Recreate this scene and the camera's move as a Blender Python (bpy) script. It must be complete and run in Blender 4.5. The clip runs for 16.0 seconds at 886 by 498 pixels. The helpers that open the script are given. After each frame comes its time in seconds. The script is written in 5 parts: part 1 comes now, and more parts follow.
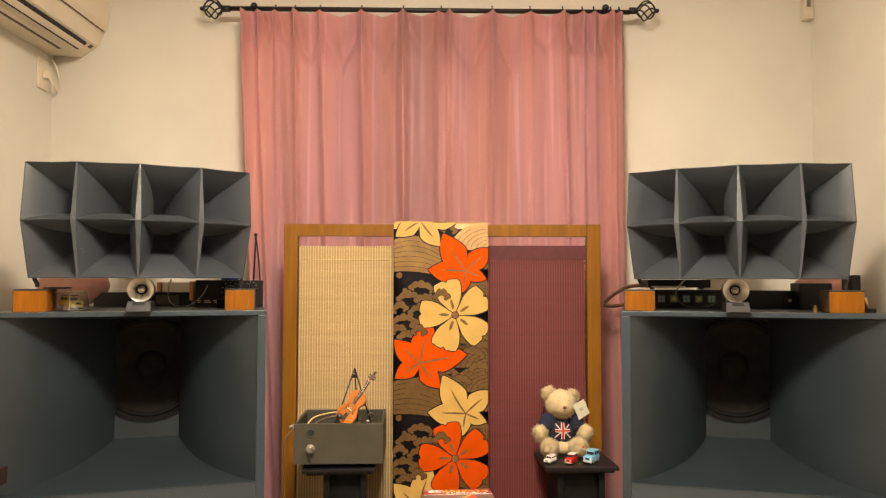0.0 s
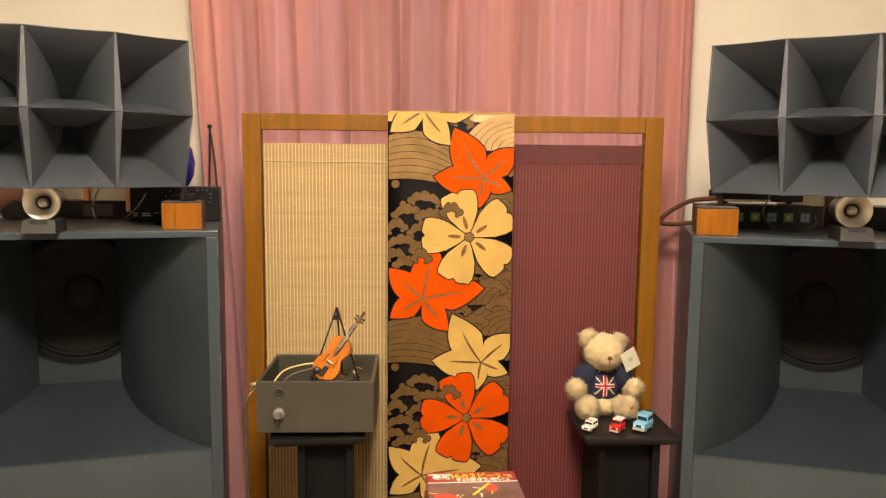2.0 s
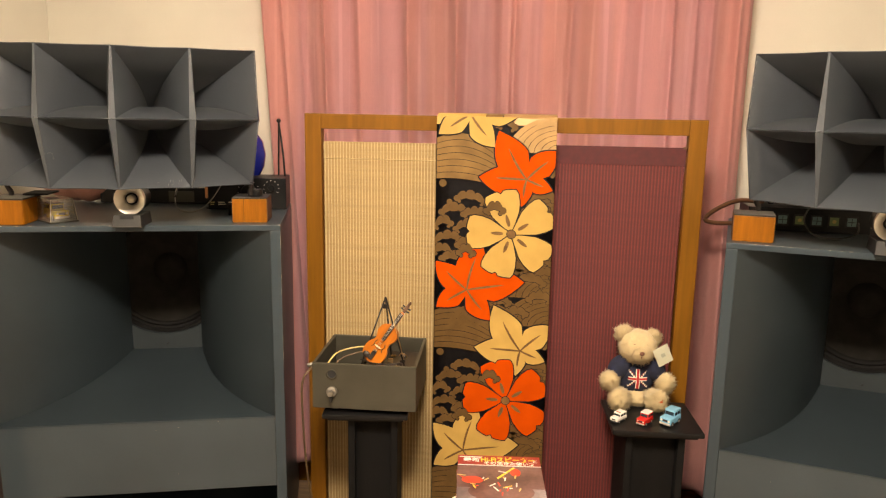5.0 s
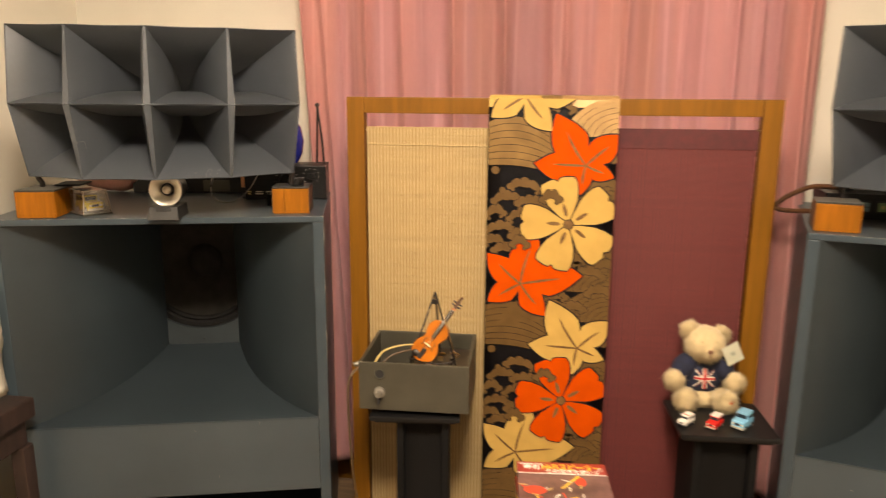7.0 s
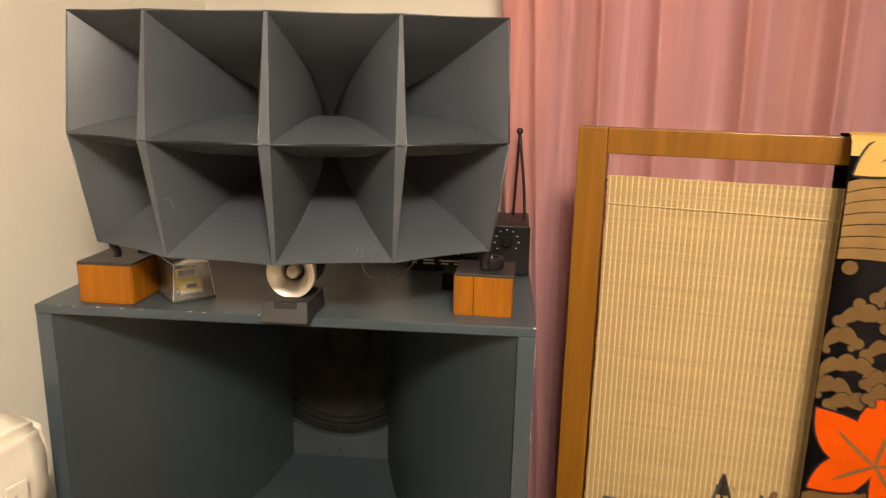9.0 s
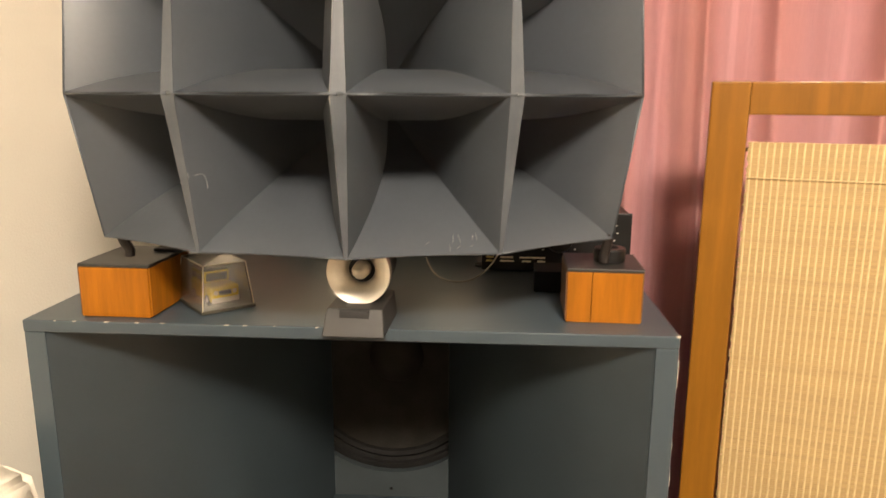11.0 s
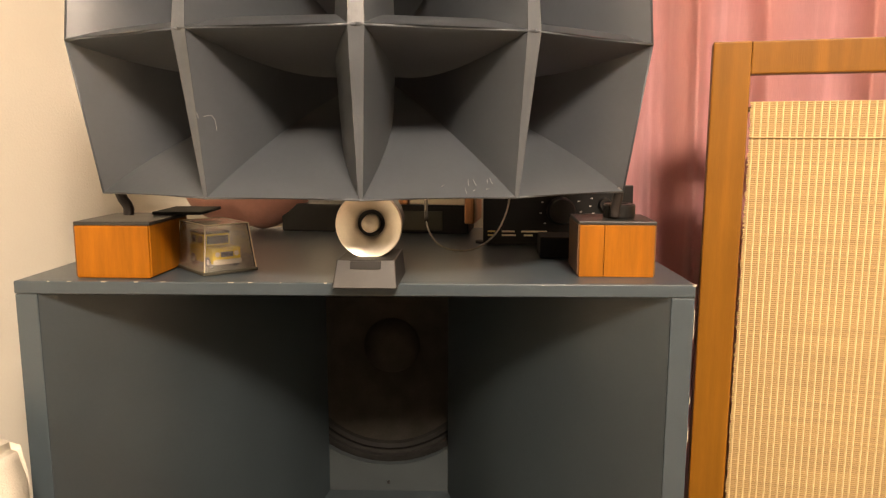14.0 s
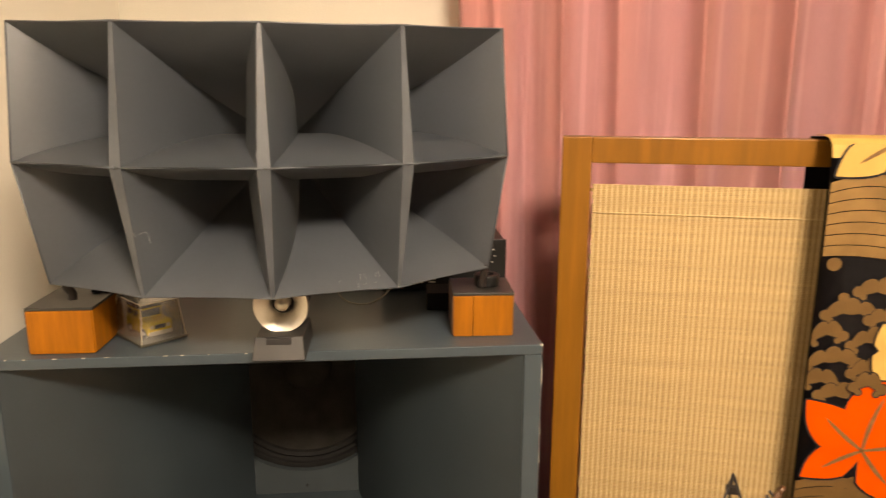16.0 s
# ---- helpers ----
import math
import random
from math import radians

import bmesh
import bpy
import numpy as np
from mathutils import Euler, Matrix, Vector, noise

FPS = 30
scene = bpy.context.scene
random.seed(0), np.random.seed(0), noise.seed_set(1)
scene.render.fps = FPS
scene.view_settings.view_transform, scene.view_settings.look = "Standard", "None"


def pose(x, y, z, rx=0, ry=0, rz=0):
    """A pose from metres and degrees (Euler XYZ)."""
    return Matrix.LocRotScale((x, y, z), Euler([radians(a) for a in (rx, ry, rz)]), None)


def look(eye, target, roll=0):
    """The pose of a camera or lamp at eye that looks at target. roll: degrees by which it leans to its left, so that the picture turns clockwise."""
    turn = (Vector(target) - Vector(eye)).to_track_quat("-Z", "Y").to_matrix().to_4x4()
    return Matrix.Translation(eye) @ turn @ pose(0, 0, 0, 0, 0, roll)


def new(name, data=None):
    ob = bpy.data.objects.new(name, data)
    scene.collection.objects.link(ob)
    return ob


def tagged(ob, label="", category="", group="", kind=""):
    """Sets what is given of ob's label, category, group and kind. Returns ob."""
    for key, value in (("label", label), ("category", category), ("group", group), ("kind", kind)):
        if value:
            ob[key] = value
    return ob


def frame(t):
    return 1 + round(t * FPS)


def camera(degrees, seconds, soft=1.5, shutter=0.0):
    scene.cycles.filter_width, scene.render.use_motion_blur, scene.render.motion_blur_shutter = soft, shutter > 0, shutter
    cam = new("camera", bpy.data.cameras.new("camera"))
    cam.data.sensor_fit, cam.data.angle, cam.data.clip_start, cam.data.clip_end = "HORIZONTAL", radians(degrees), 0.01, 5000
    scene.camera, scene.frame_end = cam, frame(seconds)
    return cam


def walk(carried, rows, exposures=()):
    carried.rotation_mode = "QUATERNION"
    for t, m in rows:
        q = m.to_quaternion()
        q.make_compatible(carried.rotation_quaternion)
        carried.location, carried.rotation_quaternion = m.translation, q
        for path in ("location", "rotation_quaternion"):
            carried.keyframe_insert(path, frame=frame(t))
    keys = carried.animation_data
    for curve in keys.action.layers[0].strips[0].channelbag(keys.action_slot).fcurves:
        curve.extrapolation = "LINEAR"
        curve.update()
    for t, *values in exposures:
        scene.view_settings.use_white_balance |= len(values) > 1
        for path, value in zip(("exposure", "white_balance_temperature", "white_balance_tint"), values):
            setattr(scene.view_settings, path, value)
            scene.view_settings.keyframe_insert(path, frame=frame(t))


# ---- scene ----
cam = camera(63.9, 16.0, soft=1.2, shutter=0.5)
PATH = [
    (0, (-0.016, 0.145, 1.088), (0.002, 2.143, 1.177), 0.1),
    (0.5, (-0.018, 0.168, 1.077), (0.007, 2.167, 1.144), 0.1),
    (1, (-0.024, 0.288, 1.088), (0.003, 2.288, 1.095), 0.2),
    (1.5, (-0.03, 0.494, 1.089), (-0.005, 2.491, 0.979), 0.5),
    (2, (-0.032, 0.73, 1.146), (-0.018, 2.717, 0.92), 0.6),
    (2.5, (-0.012, 0.717, 1.285), (-0.052, 2.691, 0.966), 0.2),
    (3, (0.036, 0.665, 1.308), (-0.07, 2.625, 0.924), -0.0),
    (3.5, (0.074, 0.635, 1.291), (-0.107, 2.59, 0.911), 0.4),
    (4, (0.085, 0.633, 1.291), (-0.133, 2.586, 0.919), 0.9),
    (6.5, (0.083, 0.638, 1.28), (-0.166, 2.584, 0.888), 0.8),
    (7, (-0.009, 0.739, 1.285), (-0.294, 2.674, 0.865), 0.4),
    (7.5, (-0.172, 0.872, 1.298), (-0.525, 2.795, 0.876), 0.3),
    (8, (-0.25, 1.027, 1.303), (-0.735, 2.917, 0.865), 0.7),
    (8.5, (-0.297, 1.271, 1.337), (-0.915, 3.117, 0.88), 1.1),
    (8.7, (-0.317, 1.342, 1.344), (-0.981, 3.172, 0.887), 1.2),
    (10.8, (-0.54, 1.585, 1.282), (-1.173, 3.437, 0.867), 0.6),
    (11, (-0.564, 1.591, 1.259), (-1.197, 3.442, 0.845), 0.3),
    (11.5, (-0.609, 1.594, 1.182), (-1.206, 3.466, 0.809), -0.5),
    (12, (-0.619, 1.59, 1.135), (-1.205, 3.474, 0.809), -0.9),
    (12.5, (-0.609, 1.578, 1.138), (-1.183, 3.473, 0.858), -0.8),
    (13, (-0.604, 1.574, 1.143), (-1.178, 3.471, 0.876), -0.7),
    (13.5, (-0.608, 1.573, 1.139), (-1.174, 3.472, 0.867), -0.4),
    (14, (-0.609, 1.573, 1.153), (-1.168, 3.47, 0.856), 0.1),
    (14.5, (-0.614, 1.555, 1.209), (-1.146, 3.453, 0.867), 0.1),
    (15, (-0.597, 1.509, 1.29), (-1.082, 3.409, 0.896), 0.0),
    (15.5, (-0.575, 1.46, 1.333), (-1.009, 3.365, 0.905), -0.0),
    (16, (-0.529, 1.425, 1.352), (-0.87, 3.347, 0.92), 0.1),
]
EXPOSURES = [(0, -0.27, 6500, 10), (4, -0.23, 6600, 10), (7, -0.25, 6750, 11), (8, -0.34, 6650, 11), (8.7, -0.34, 6500, 10), (11, 0.08, 6400, 10), (12, 0.14, 6650, 13), (14.5, 0.10, 6950, 15), (16, -0.12, 7050, 13)]
walk(cam, [(t, look(eye, target, roll)) for t, eye, target, roll in PATH], EXPOSURES)

# ---- light ----
world = bpy.data.worlds.new("world")
scene.world = world
world.use_nodes = True
world.node_tree.nodes["Background"].inputs["Color"].default_value = (1.0, 0.86, 0.68, 1)
world.node_tree.nodes["Background"].inputs["Strength"].default_value = 0.05
LAMP = (-0.03, 0.90, 2.42)
lamp_data = bpy.data.lights.new("ceiling_light_glow", "AREA")
lamp_data.shape, lamp_data.size = "DISK", 0.42
lamp_data.energy, lamp_data.color = 19.0, (1.0, 0.83, 0.655)
lamp = new("ceiling_light_glow", lamp_data)
lamp.matrix_world = look((LAMP[0], LAMP[1], 2.272), (LAMP[0], LAMP[1], 0))


# ---- materials ----
def mat(name, color, rough=0.5, metal=0.0, var=0.15, scale=8.0, bump=0.0, bscale=120.0, stretch=(1, 1, 1), color2=None,
        coat=0.0, sheen=0.0, perobject=0.0, speck=None, spec=0.5):
    """A node material: two scales of colour variation, grain relief, optional second colour and worn specks."""
    m = bpy.data.materials.new(name)
    m.use_nodes = True
    nt = m.node_tree
    b = nt.nodes["Principled BSDF"]
    tc = nt.nodes.new("ShaderNodeTexCoord")
    mp = nt.nodes.new("ShaderNodeMapping")
    mp.inputs["Scale"].default_value = stretch
    nt.links.new(tc.outputs["Object"], mp.inputs["Vector"])
    big = nt.nodes.new("ShaderNodeTexNoise")
    big.inputs["Scale"].default_value, big.inputs["Detail"].default_value = scale, 6
    fine = nt.nodes.new("ShaderNodeTexNoise")
    fine.inputs["Scale"].default_value, fine.inputs["Detail"].default_value = bscale, 3
    for n in (big, fine):
        nt.links.new(mp.outputs["Vector"], n.inputs["Vector"])
    ramp = nt.nodes.new("ShaderNodeValToRGB")
    c2 = color2 or [c * (1 - 1.6 * var) for c in color]
    c3 = [min(1, c * (1 + 0.9 * var)) for c in color]
    ramp.color_ramp.elements[0].position, ramp.color_ramp.elements[0].color = 0.33, (*c2, 1)
    ramp.color_ramp.elements[1].position, ramp.color_ramp.elements[1].color = 0.67, (*c3, 1)
    nt.links.new(big.outputs["Fac"], ramp.inputs["Fac"])
    mix = nt.nodes.new("ShaderNodeMixRGB")
    mix.blend_type = "MULTIPLY"
    mix.inputs["Fac"].default_value = min(1.0, var * 1.5)
    nt.links.new(ramp.outputs["Color"], mix.inputs["Color1"])
    nt.links.new(fine.outputs["Fac"], mix.inputs["Color2"])
    gain = nt.nodes.new("ShaderNodeMixRGB")
    gain.blend_type = "MULTIPLY"
    gain.inputs["Fac"].default_value = 1.0
    g = 1 + min(1.0, var * 1.5) * 0.55
    gain.inputs["Color2"].default_value = (g, g, g, 1)
    nt.links.new(mix.outputs["Color"], gain.inputs["Color1"])
    out = gain.outputs["Color"]
    if perobject:
        info = nt.nodes.new("ShaderNodeObjectInfo")
        mr = nt.nodes.new("ShaderNodeMapRange")
        mr.inputs["To Min"].default_value, mr.inputs["To Max"].default_value = 1 - perobject, 1 + perobject
        nt.links.new(info.outputs["Random"], mr.inputs["Value"])
        mm = nt.nodes.new("ShaderNodeMixRGB")
        mm.blend_type = "MULTIPLY"
        mm.inputs["Fac"].default_value = 1.0
        nt.links.new(out, mm.inputs["Color1"])
        nt.links.new(mr.outputs["Result"], mm.inputs["Color2"])
        out = mm.outputs["Color"]
    if speck:
        col, amount = speck
        vn = nt.nodes.new("ShaderNodeTexNoise")
        vn.inputs["Scale"].default_value, vn.inputs["Detail"].default_value = 22.0, 8
        nt.links.new(tc.outputs["Object"], vn.inputs["Vector"])
        gt = nt.nodes.new("ShaderNodeMapRange")
        gt.inputs["From Min"].default_value, gt.inputs["From Max"].default_value = amount, amount + 0.02
        nt.links.new(vn.outputs["Fac"], gt.inputs["Value"])
        sm = nt.nodes.new("ShaderNodeMixRGB")
        sm.inputs["Color2"].default_value = (*col, 1)
        nt.links.new(gt.outputs["Result"], sm.inputs["Fac"])
        nt.links.new(out, sm.inputs["Color1"])
        out = sm.outputs["Color"]
    nt.links.new(out, b.inputs["Base Color"])
    rr = nt.nodes.new("ShaderNodeMapRange")
    rr.inputs["To Min"].default_value, rr.inputs["To Max"].default_value = max(0.02, rough - 0.06), min(1, rough + 0.06)
    nt.links.new(big.outputs["Fac"], rr.inputs["Value"])
    nt.links.new(rr.outputs["Result"], b.inputs["Roughness"])
    b.inputs["Metallic"].default_value = metal
    b.inputs["Specular IOR Level"].default_value = spec
    b.inputs["Coat Weight"].default_value = coat
    b.inputs["Sheen Weight"].default_value = sheen
    if bump:
        bp = nt.nodes.new("ShaderNodeBump")
        bp.inputs["Strength"].default_value, bp.inputs["Distance"].default_value = bump, 0.002
        nt.links.new(fine.outputs["Fac"], bp.inputs["Height"])
        nt.links.new(bp.outputs["Normal"], b.inputs["Normal"])
    return m


def glow(name, color, strength):
    m = bpy.data.materials.new(name)
    m.use_nodes = True
    b = m.node_tree.nodes["Principled BSDF"]
    b.inputs["Base Color"].default_value = (*color, 1)
    b.inputs["Emission Color"].default_value = (*color, 1)
    b.inputs["Emission Strength"].default_value = strength
    return m


def clear(name, color=(1, 1, 1), rough=0.03, ior=1.49, haze=1.0):
    m = bpy.data.materials.new(name)
    m.use_nodes = True
    b = m.node_tree.nodes["Principled BSDF"]
    b.inputs["Base Color"].default_value = (*color, 1)
    b.inputs["Transmission Weight"].default_value = haze
    b.inputs["Roughness"].default_value, b.inputs["IOR"].default_value = rough, ior
    return m


def curtain_material():
    """Woven curtain cloth: salmon and mauve bands along its length, fine weave."""
    m = mat("curtain_cloth", (0.74, 0.385, 0.368), 0.75, var=0.10, scale=5, bump=0.25, bscale=900, stretch=(1, 1, 0.08), sheen=0.25)
    nt = m.node_tree
    b = nt.nodes["Principled BSDF"]
    old = b.inputs["Base Color"].links[0].from_socket
    tc = nt.nodes.new("ShaderNodeTexCoord")
    mp = nt.nodes.new("ShaderNodeMapping")
    mp.inputs["Scale"].default_value = (1, 0.0, 0.03)
    nt.links.new(tc.outputs["Object"], mp.inputs["Vector"])
    n = nt.nodes.new("ShaderNodeTexNoise")
    n.inputs["Scale"].default_value, n.inputs["Detail"].default_value = 13, 1.5
    nt.links.new(mp.outputs["Vector"], n.inputs["Vector"])
    ramp = nt.nodes.new("ShaderNodeValToRGB")
    ramp.color_ramp.elements[0].position, ramp.color_ramp.elements[0].color = 0.40, (0.98, 0.985, 1.08, 1)
    ramp.color_ramp.elements[1].position, ramp.color_ramp.elements[1].color = 0.60, (1.03, 0.99, 0.95, 1)
    nt.links.new(n.outputs["Fac"], ramp.inputs["Fac"])
    mul = nt.nodes.new("ShaderNodeMixRGB")
    mul.blend_type = "MULTIPLY"
    mul.inputs["Fac"].default_value = 1
    nt.links.new(old, mul.inputs["Color1"])
    nt.links.new(ramp.outputs["Color"], mul.inputs["Color2"])
    # narrow paler stripes in the weave
    fine = nt.nodes.new("ShaderNodeTexNoise")
    fine.inputs["Scale"].default_value, fine.inputs["Detail"].default_value = 48, 0.5
    nt.links.new(mp.outputs["Vector"], fine.inputs["Vector"])
    pale = nt.nodes.new("ShaderNodeValToRGB")
    pale.color_ramp.elements[0].position, pale.color_ramp.elements[0].color = 0.56, (0.98, 0.98, 0.98, 1)
    pale.color_ramp.elements[1].position, pale.color_ramp.elements[1].color = 0.68, (1.10, 1.18, 1.20, 1)
    nt.links.new(fine.outputs["Fac"], pale.inputs["Fac"])
    mul2 = nt.nodes.new("ShaderNodeMixRGB")
    mul2.blend_type = "MULTIPLY"
    mul2.inputs["Fac"].default_value = 1
    nt.links.new(mul.outputs["Color"], mul2.inputs["Color1"])
    nt.links.new(pale.outputs["Color"], mul2.inputs["Color2"])
    nt.links.new(mul2.outputs["Color"], b.inputs["Base Color"])
    return m


WALL = mat("cream_wallpaper", (0.69, 0.66, 0.57), 0.85, var=0.035, scale=3, bump=0.25, bscale=260)
CEIL = mat("ceiling_white", (0.78, 0.74, 0.66), 0.9, var=0.04, scale=3, bump=0.2, bscale=200)
FLOOR = mat("floor_wood", (0.20, 0.135, 0.08), 0.35, var=0.25, scale=6, bump=0.1, bscale=60, stretch=(1, 12, 1), perobject=0.15)
GAP = mat("dark_gap", (0.02, 0.016, 0.012), 0.9)
CURTAIN = curtain_material()
IRON = mat("black_iron", (0.022, 0.018, 0.017), 0.42, metal=0.35, var=0.2, scale=30, bump=0.15, bscale=300)
HORN = mat("horn_grey_paint", (0.103, 0.119, 0.140), 0.36, spec=0.9, var=0.07, scale=5, bump=0.06, bscale=160)
HORNRIM = mat("horn_worn_edge", (0.064, 0.074, 0.086), 0.42, var=0.12, scale=18, bump=0.15, bscale=200, speck=((0.5, 0.47, 0.42), 0.74))
BOXP = mat("cabinet_blue_grey_paint", (0.048, 0.067, 0.080), 0.38, spec=0.9, var=0.09, scale=4, bump=0.06, bscale=240)
BOXE = mat("cabinet_edge_paint", (0.043, 0.060, 0.073), 0.33, var=0.04, scale=5, bump=0.10, bscale=240)
CHIP = mat("bare_wood_chip", (0.50, 0.45, 0.38), 0.8, var=0.2, scale=60)
DRIP = mat("dried_pale_paint", (0.34, 0.34, 0.33), 0.5, var=0.15, scale=60)
CONE = mat("woofer_paper_cone", (0.030, 0.0285, 0.0255), 0.9, spec=0.1, var=0.15, scale=25, bump=0.2, bscale=300)
BAFFLE = mat("baffle_board_paint", (0.036, 0.046, 0.051), 0.5, spec=0.3, var=0.08, scale=8, bump=0.1, bscale=240)
WOOF = mat("woofer_surround_rubber", (0.014, 0.014, 0.014), 0.7, spec=0.15, var=0.15, scale=30)
RUBBER = mat("black_rubber", (0.018, 0.018, 0.019), 0.6, var=0.15, scale=30)
BLACK = mat("black_satin_metal", (0.008, 0.0078, 0.0078), 0.38, spec=0.3, var=0.15, scale=20, bump=0.05)
BLACKWOOD = mat("black_stained_board", (0.006, 0.0058, 0.0058), 0.7, spec=0.15, var=0.25, scale=15, bump=0.15, bscale=150, stretch=(1, 1, 0.15))
OAK = mat("amber_wood_frame", (0.200, 0.083, 0.006), 0.45, spec=0.25, var=0.12, scale=7, bump=0.10, bscale=90, stretch=(9, 9, 0.6), coat=0.05)
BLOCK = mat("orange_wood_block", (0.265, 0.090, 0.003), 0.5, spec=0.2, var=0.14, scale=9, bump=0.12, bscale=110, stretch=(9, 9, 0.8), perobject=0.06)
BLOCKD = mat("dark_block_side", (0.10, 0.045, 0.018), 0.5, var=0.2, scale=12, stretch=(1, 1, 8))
REED = mat("straw_reed", (0.345, 0.232, 0.095), 0.7, var=0.11, scale=22, bump=0.08, bscale=90, stretch=(0.28, 1, 11))
THREADC = mat("cream_thread", (0.53, 0.405, 0.205), 0.8, var=0.1, scale=60)
BURG = mat("burgundy_reed", (0.078, 0.0110, 0.0110), 0.62, var=0.08, scale=26, bump=0.3, bscale=300, stretch=(0.3, 1, 9))
BURGT = mat("burgundy_thread", (0.150, 0.026, 0.024), 0.7, var=0.1, scale=60)
BURGH = mat("burgundy_hem", (0.078, 0.012, 0.014), 0.7, var=0.15, scale=40, bump=0.2)
SATIN = mat("black_silk", (0.010, 0.009, 0.011), 0.5, spec=0.25, var=0.15, scale=60, bump=0.3, bscale=900)
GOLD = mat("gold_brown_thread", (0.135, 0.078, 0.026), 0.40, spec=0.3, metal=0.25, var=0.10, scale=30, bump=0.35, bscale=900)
# two lighter copies of the gold: light caught at the sash's top, as colour
GOLD_SHEEN = mat("gold_thread_full_sheen", (0.42, 0.26, 0.105), 0.38, metal=0.25, var=0.10, scale=20, bump=0.35, bscale=900)
GOLD_HALF_SHEEN = mat("gold_thread_half_sheen", (0.225, 0.135, 0.046), 0.38, spec=0.3, metal=0.25, var=0.12, scale=20, bump=0.35, bscale=900)
CREAM = mat("cream_silk", (0.47, 0.305, 0.082), 0.55, spec=0.2, var=0.06, scale=16, bump=0.35, bscale=900)
ORANGE = mat("orange_silk", (0.50, 0.060, 0.0003), 0.7, spec=0.06, var=0.06, scale=16, bump=0.35, bscale=900)
VEIN = mat("bronze_vein_thread", (0.17, 0.090, 0.028), 0.5, metal=0.2, var=0.15, scale=60)
AMPG = mat("grey_hammer_metal", (0.058, 0.054, 0.039), 0.42, metal=0.1, var=0.10, scale=14, bump=0.08, bscale=350)
STEEL = mat("brushed_aluminium", (0.74, 0.69, 0.60), 0.45, metal=0.8, var=0.08, scale=20, bump=0.06, bscale=300)
PLINTH = mat("dark_grey_plinth_paint", (0.019, 0.019, 0.018), 0.45, var=0.1, scale=20, bump=0.08)
DULL = mat("dull_zinc", (0.30, 0.28, 0.24), 0.5, metal=0.7, var=0.15, scale=40)
BRASS = mat("worn_brass", (0.55, 0.40, 0.20), 0.35, metal=1.0, var=0.15, scale=30)
COPPER = mat("copper_foil", (0.62, 0.29, 0.13), 0.35, metal=0.8, var=0.2, scale=20, stretch=(6, 6, 1))
WIRE = mat("clear_brown_wire", (0.10, 0.060, 0.026), 0.4, var=0.15, scale=40)
CREAMP = mat("cream_plastic", (0.74, 0.66, 0.50), 0.45, var=0.05, scale=10)
ACW = mat("air_conditioner_plastic", (0.72, 0.64, 0.50), 0.40, var=0.04, scale=6)
PINK = mat("pink_glazed_vinyl", (0.62, 0.31, 0.25), 0.45, var=0.12, scale=7, bump=0.05)
BLUEV = mat("cobalt_blue_glass", (0.012, 0.022, 0.30), 0.12, var=0.1, scale=10, coat=0.6)
ACRYL = clear("clear_acrylic", (0.97, 0.95, 0.90), 0.10, haze=0.94)
VARN = mat("orange_violin_varnish", (0.44, 0.125, 0.002), 0.3, var=0.14, scale=14, coat=0.3, stretch=(4, 4, 1))
EBONY = mat("ebony", (0.020, 0.014, 0.011), 0.35, var=0.2, scale=30)
FUR = mat("cream_plush", (0.56, 0.445, 0.25), 0.95, var=0.08, scale=40, bump=0.6, bscale=420, sheen=0.25)
NAVY = mat("navy_knit", (0.012, 0.016, 0.042), 0.9, var=0.25, scale=60, bump=0.8, bscale=420)
KRED = mat("red_knit", (0.42, 0.022, 0.026), 0.9, var=0.15, scale=60, bump=0.6, bscale=420)
KWHITE = mat("white_knit", (0.72, 0.64, 0.52), 0.9, var=0.1, scale=60, bump=0.6, bscale=420)
NOSE = mat("brown_nose_thread", (0.14, 0.055, 0.03), 0.7, var=0.1, scale=60)
PAPER = mat("cream_paper", (0.80, 0.75, 0.62), 0.8, var=0.05, scale=20)
TAG = mat("pale_green_card", (0.60, 0.60, 0.46), 0.7, var=0.05, scale=20)
TAGINK = mat("faded_grey_print", (0.42, 0.44, 0.34), 0.7, var=0.1, scale=60)
CLOTH = mat("white_canvas", (0.66, 0.62, 0.53), 0.9, var=0.05, scale=8, bump=0.35, bscale=500)
DARKBROWN = mat("dark_brown_wood", (0.035, 0.021, 0.017), 0.45, var=0.2, scale=10, bump=0.1, stretch=(1, 8, 1))
CARW = mat("white_car_paint", (0.78, 0.74, 0.68), 0.22, var=0.03, coat=0.5)
CARR = mat("red_car_paint", (0.60, 0.022, 0.016), 0.22, var=0.05, coat=0.5)
CARB = mat("sky_blue_car_paint", (0.20, 0.46, 0.66), 0.25, var=0.05, coat=0.5)
CARY = mat("yellow_car_paint", (0.78, 0.58, 0.02), 0.25, var=0.05, coat=0.5)
DARKGLASS = mat("dark_glass", (0.02, 0.03, 0.04), 0.10, var=0.05)
COVER_RED = mat("magazine_red_band", (0.30, 0.030, 0.020), 0.35, var=0.08, scale=20, coat=0.3)
COVER_PIC = mat("magazine_dark_photograph", (0.16, 0.085, 0.075), 0.30, var=0.35, scale=12, coat=0.3)
COVER_LO = mat("magazine_grey_photograph", (0.24, 0.20, 0.20), 0.30, var=0.35, scale=14, coat=0.3)
INK_Y = mat("yellow_ink", (0.85, 0.55, 0.05), 0.4, var=0.03)
INK_W = mat("white_ink", (0.82, 0.80, 0.74), 0.4, var=0.03)
INK_R = mat("red_ink", (0.62, 0.06, 0.03), 0.4, var=0.05)
INK_G = mat("gold_ink", (0.60, 0.46, 0.16), 0.4, var=0.05)
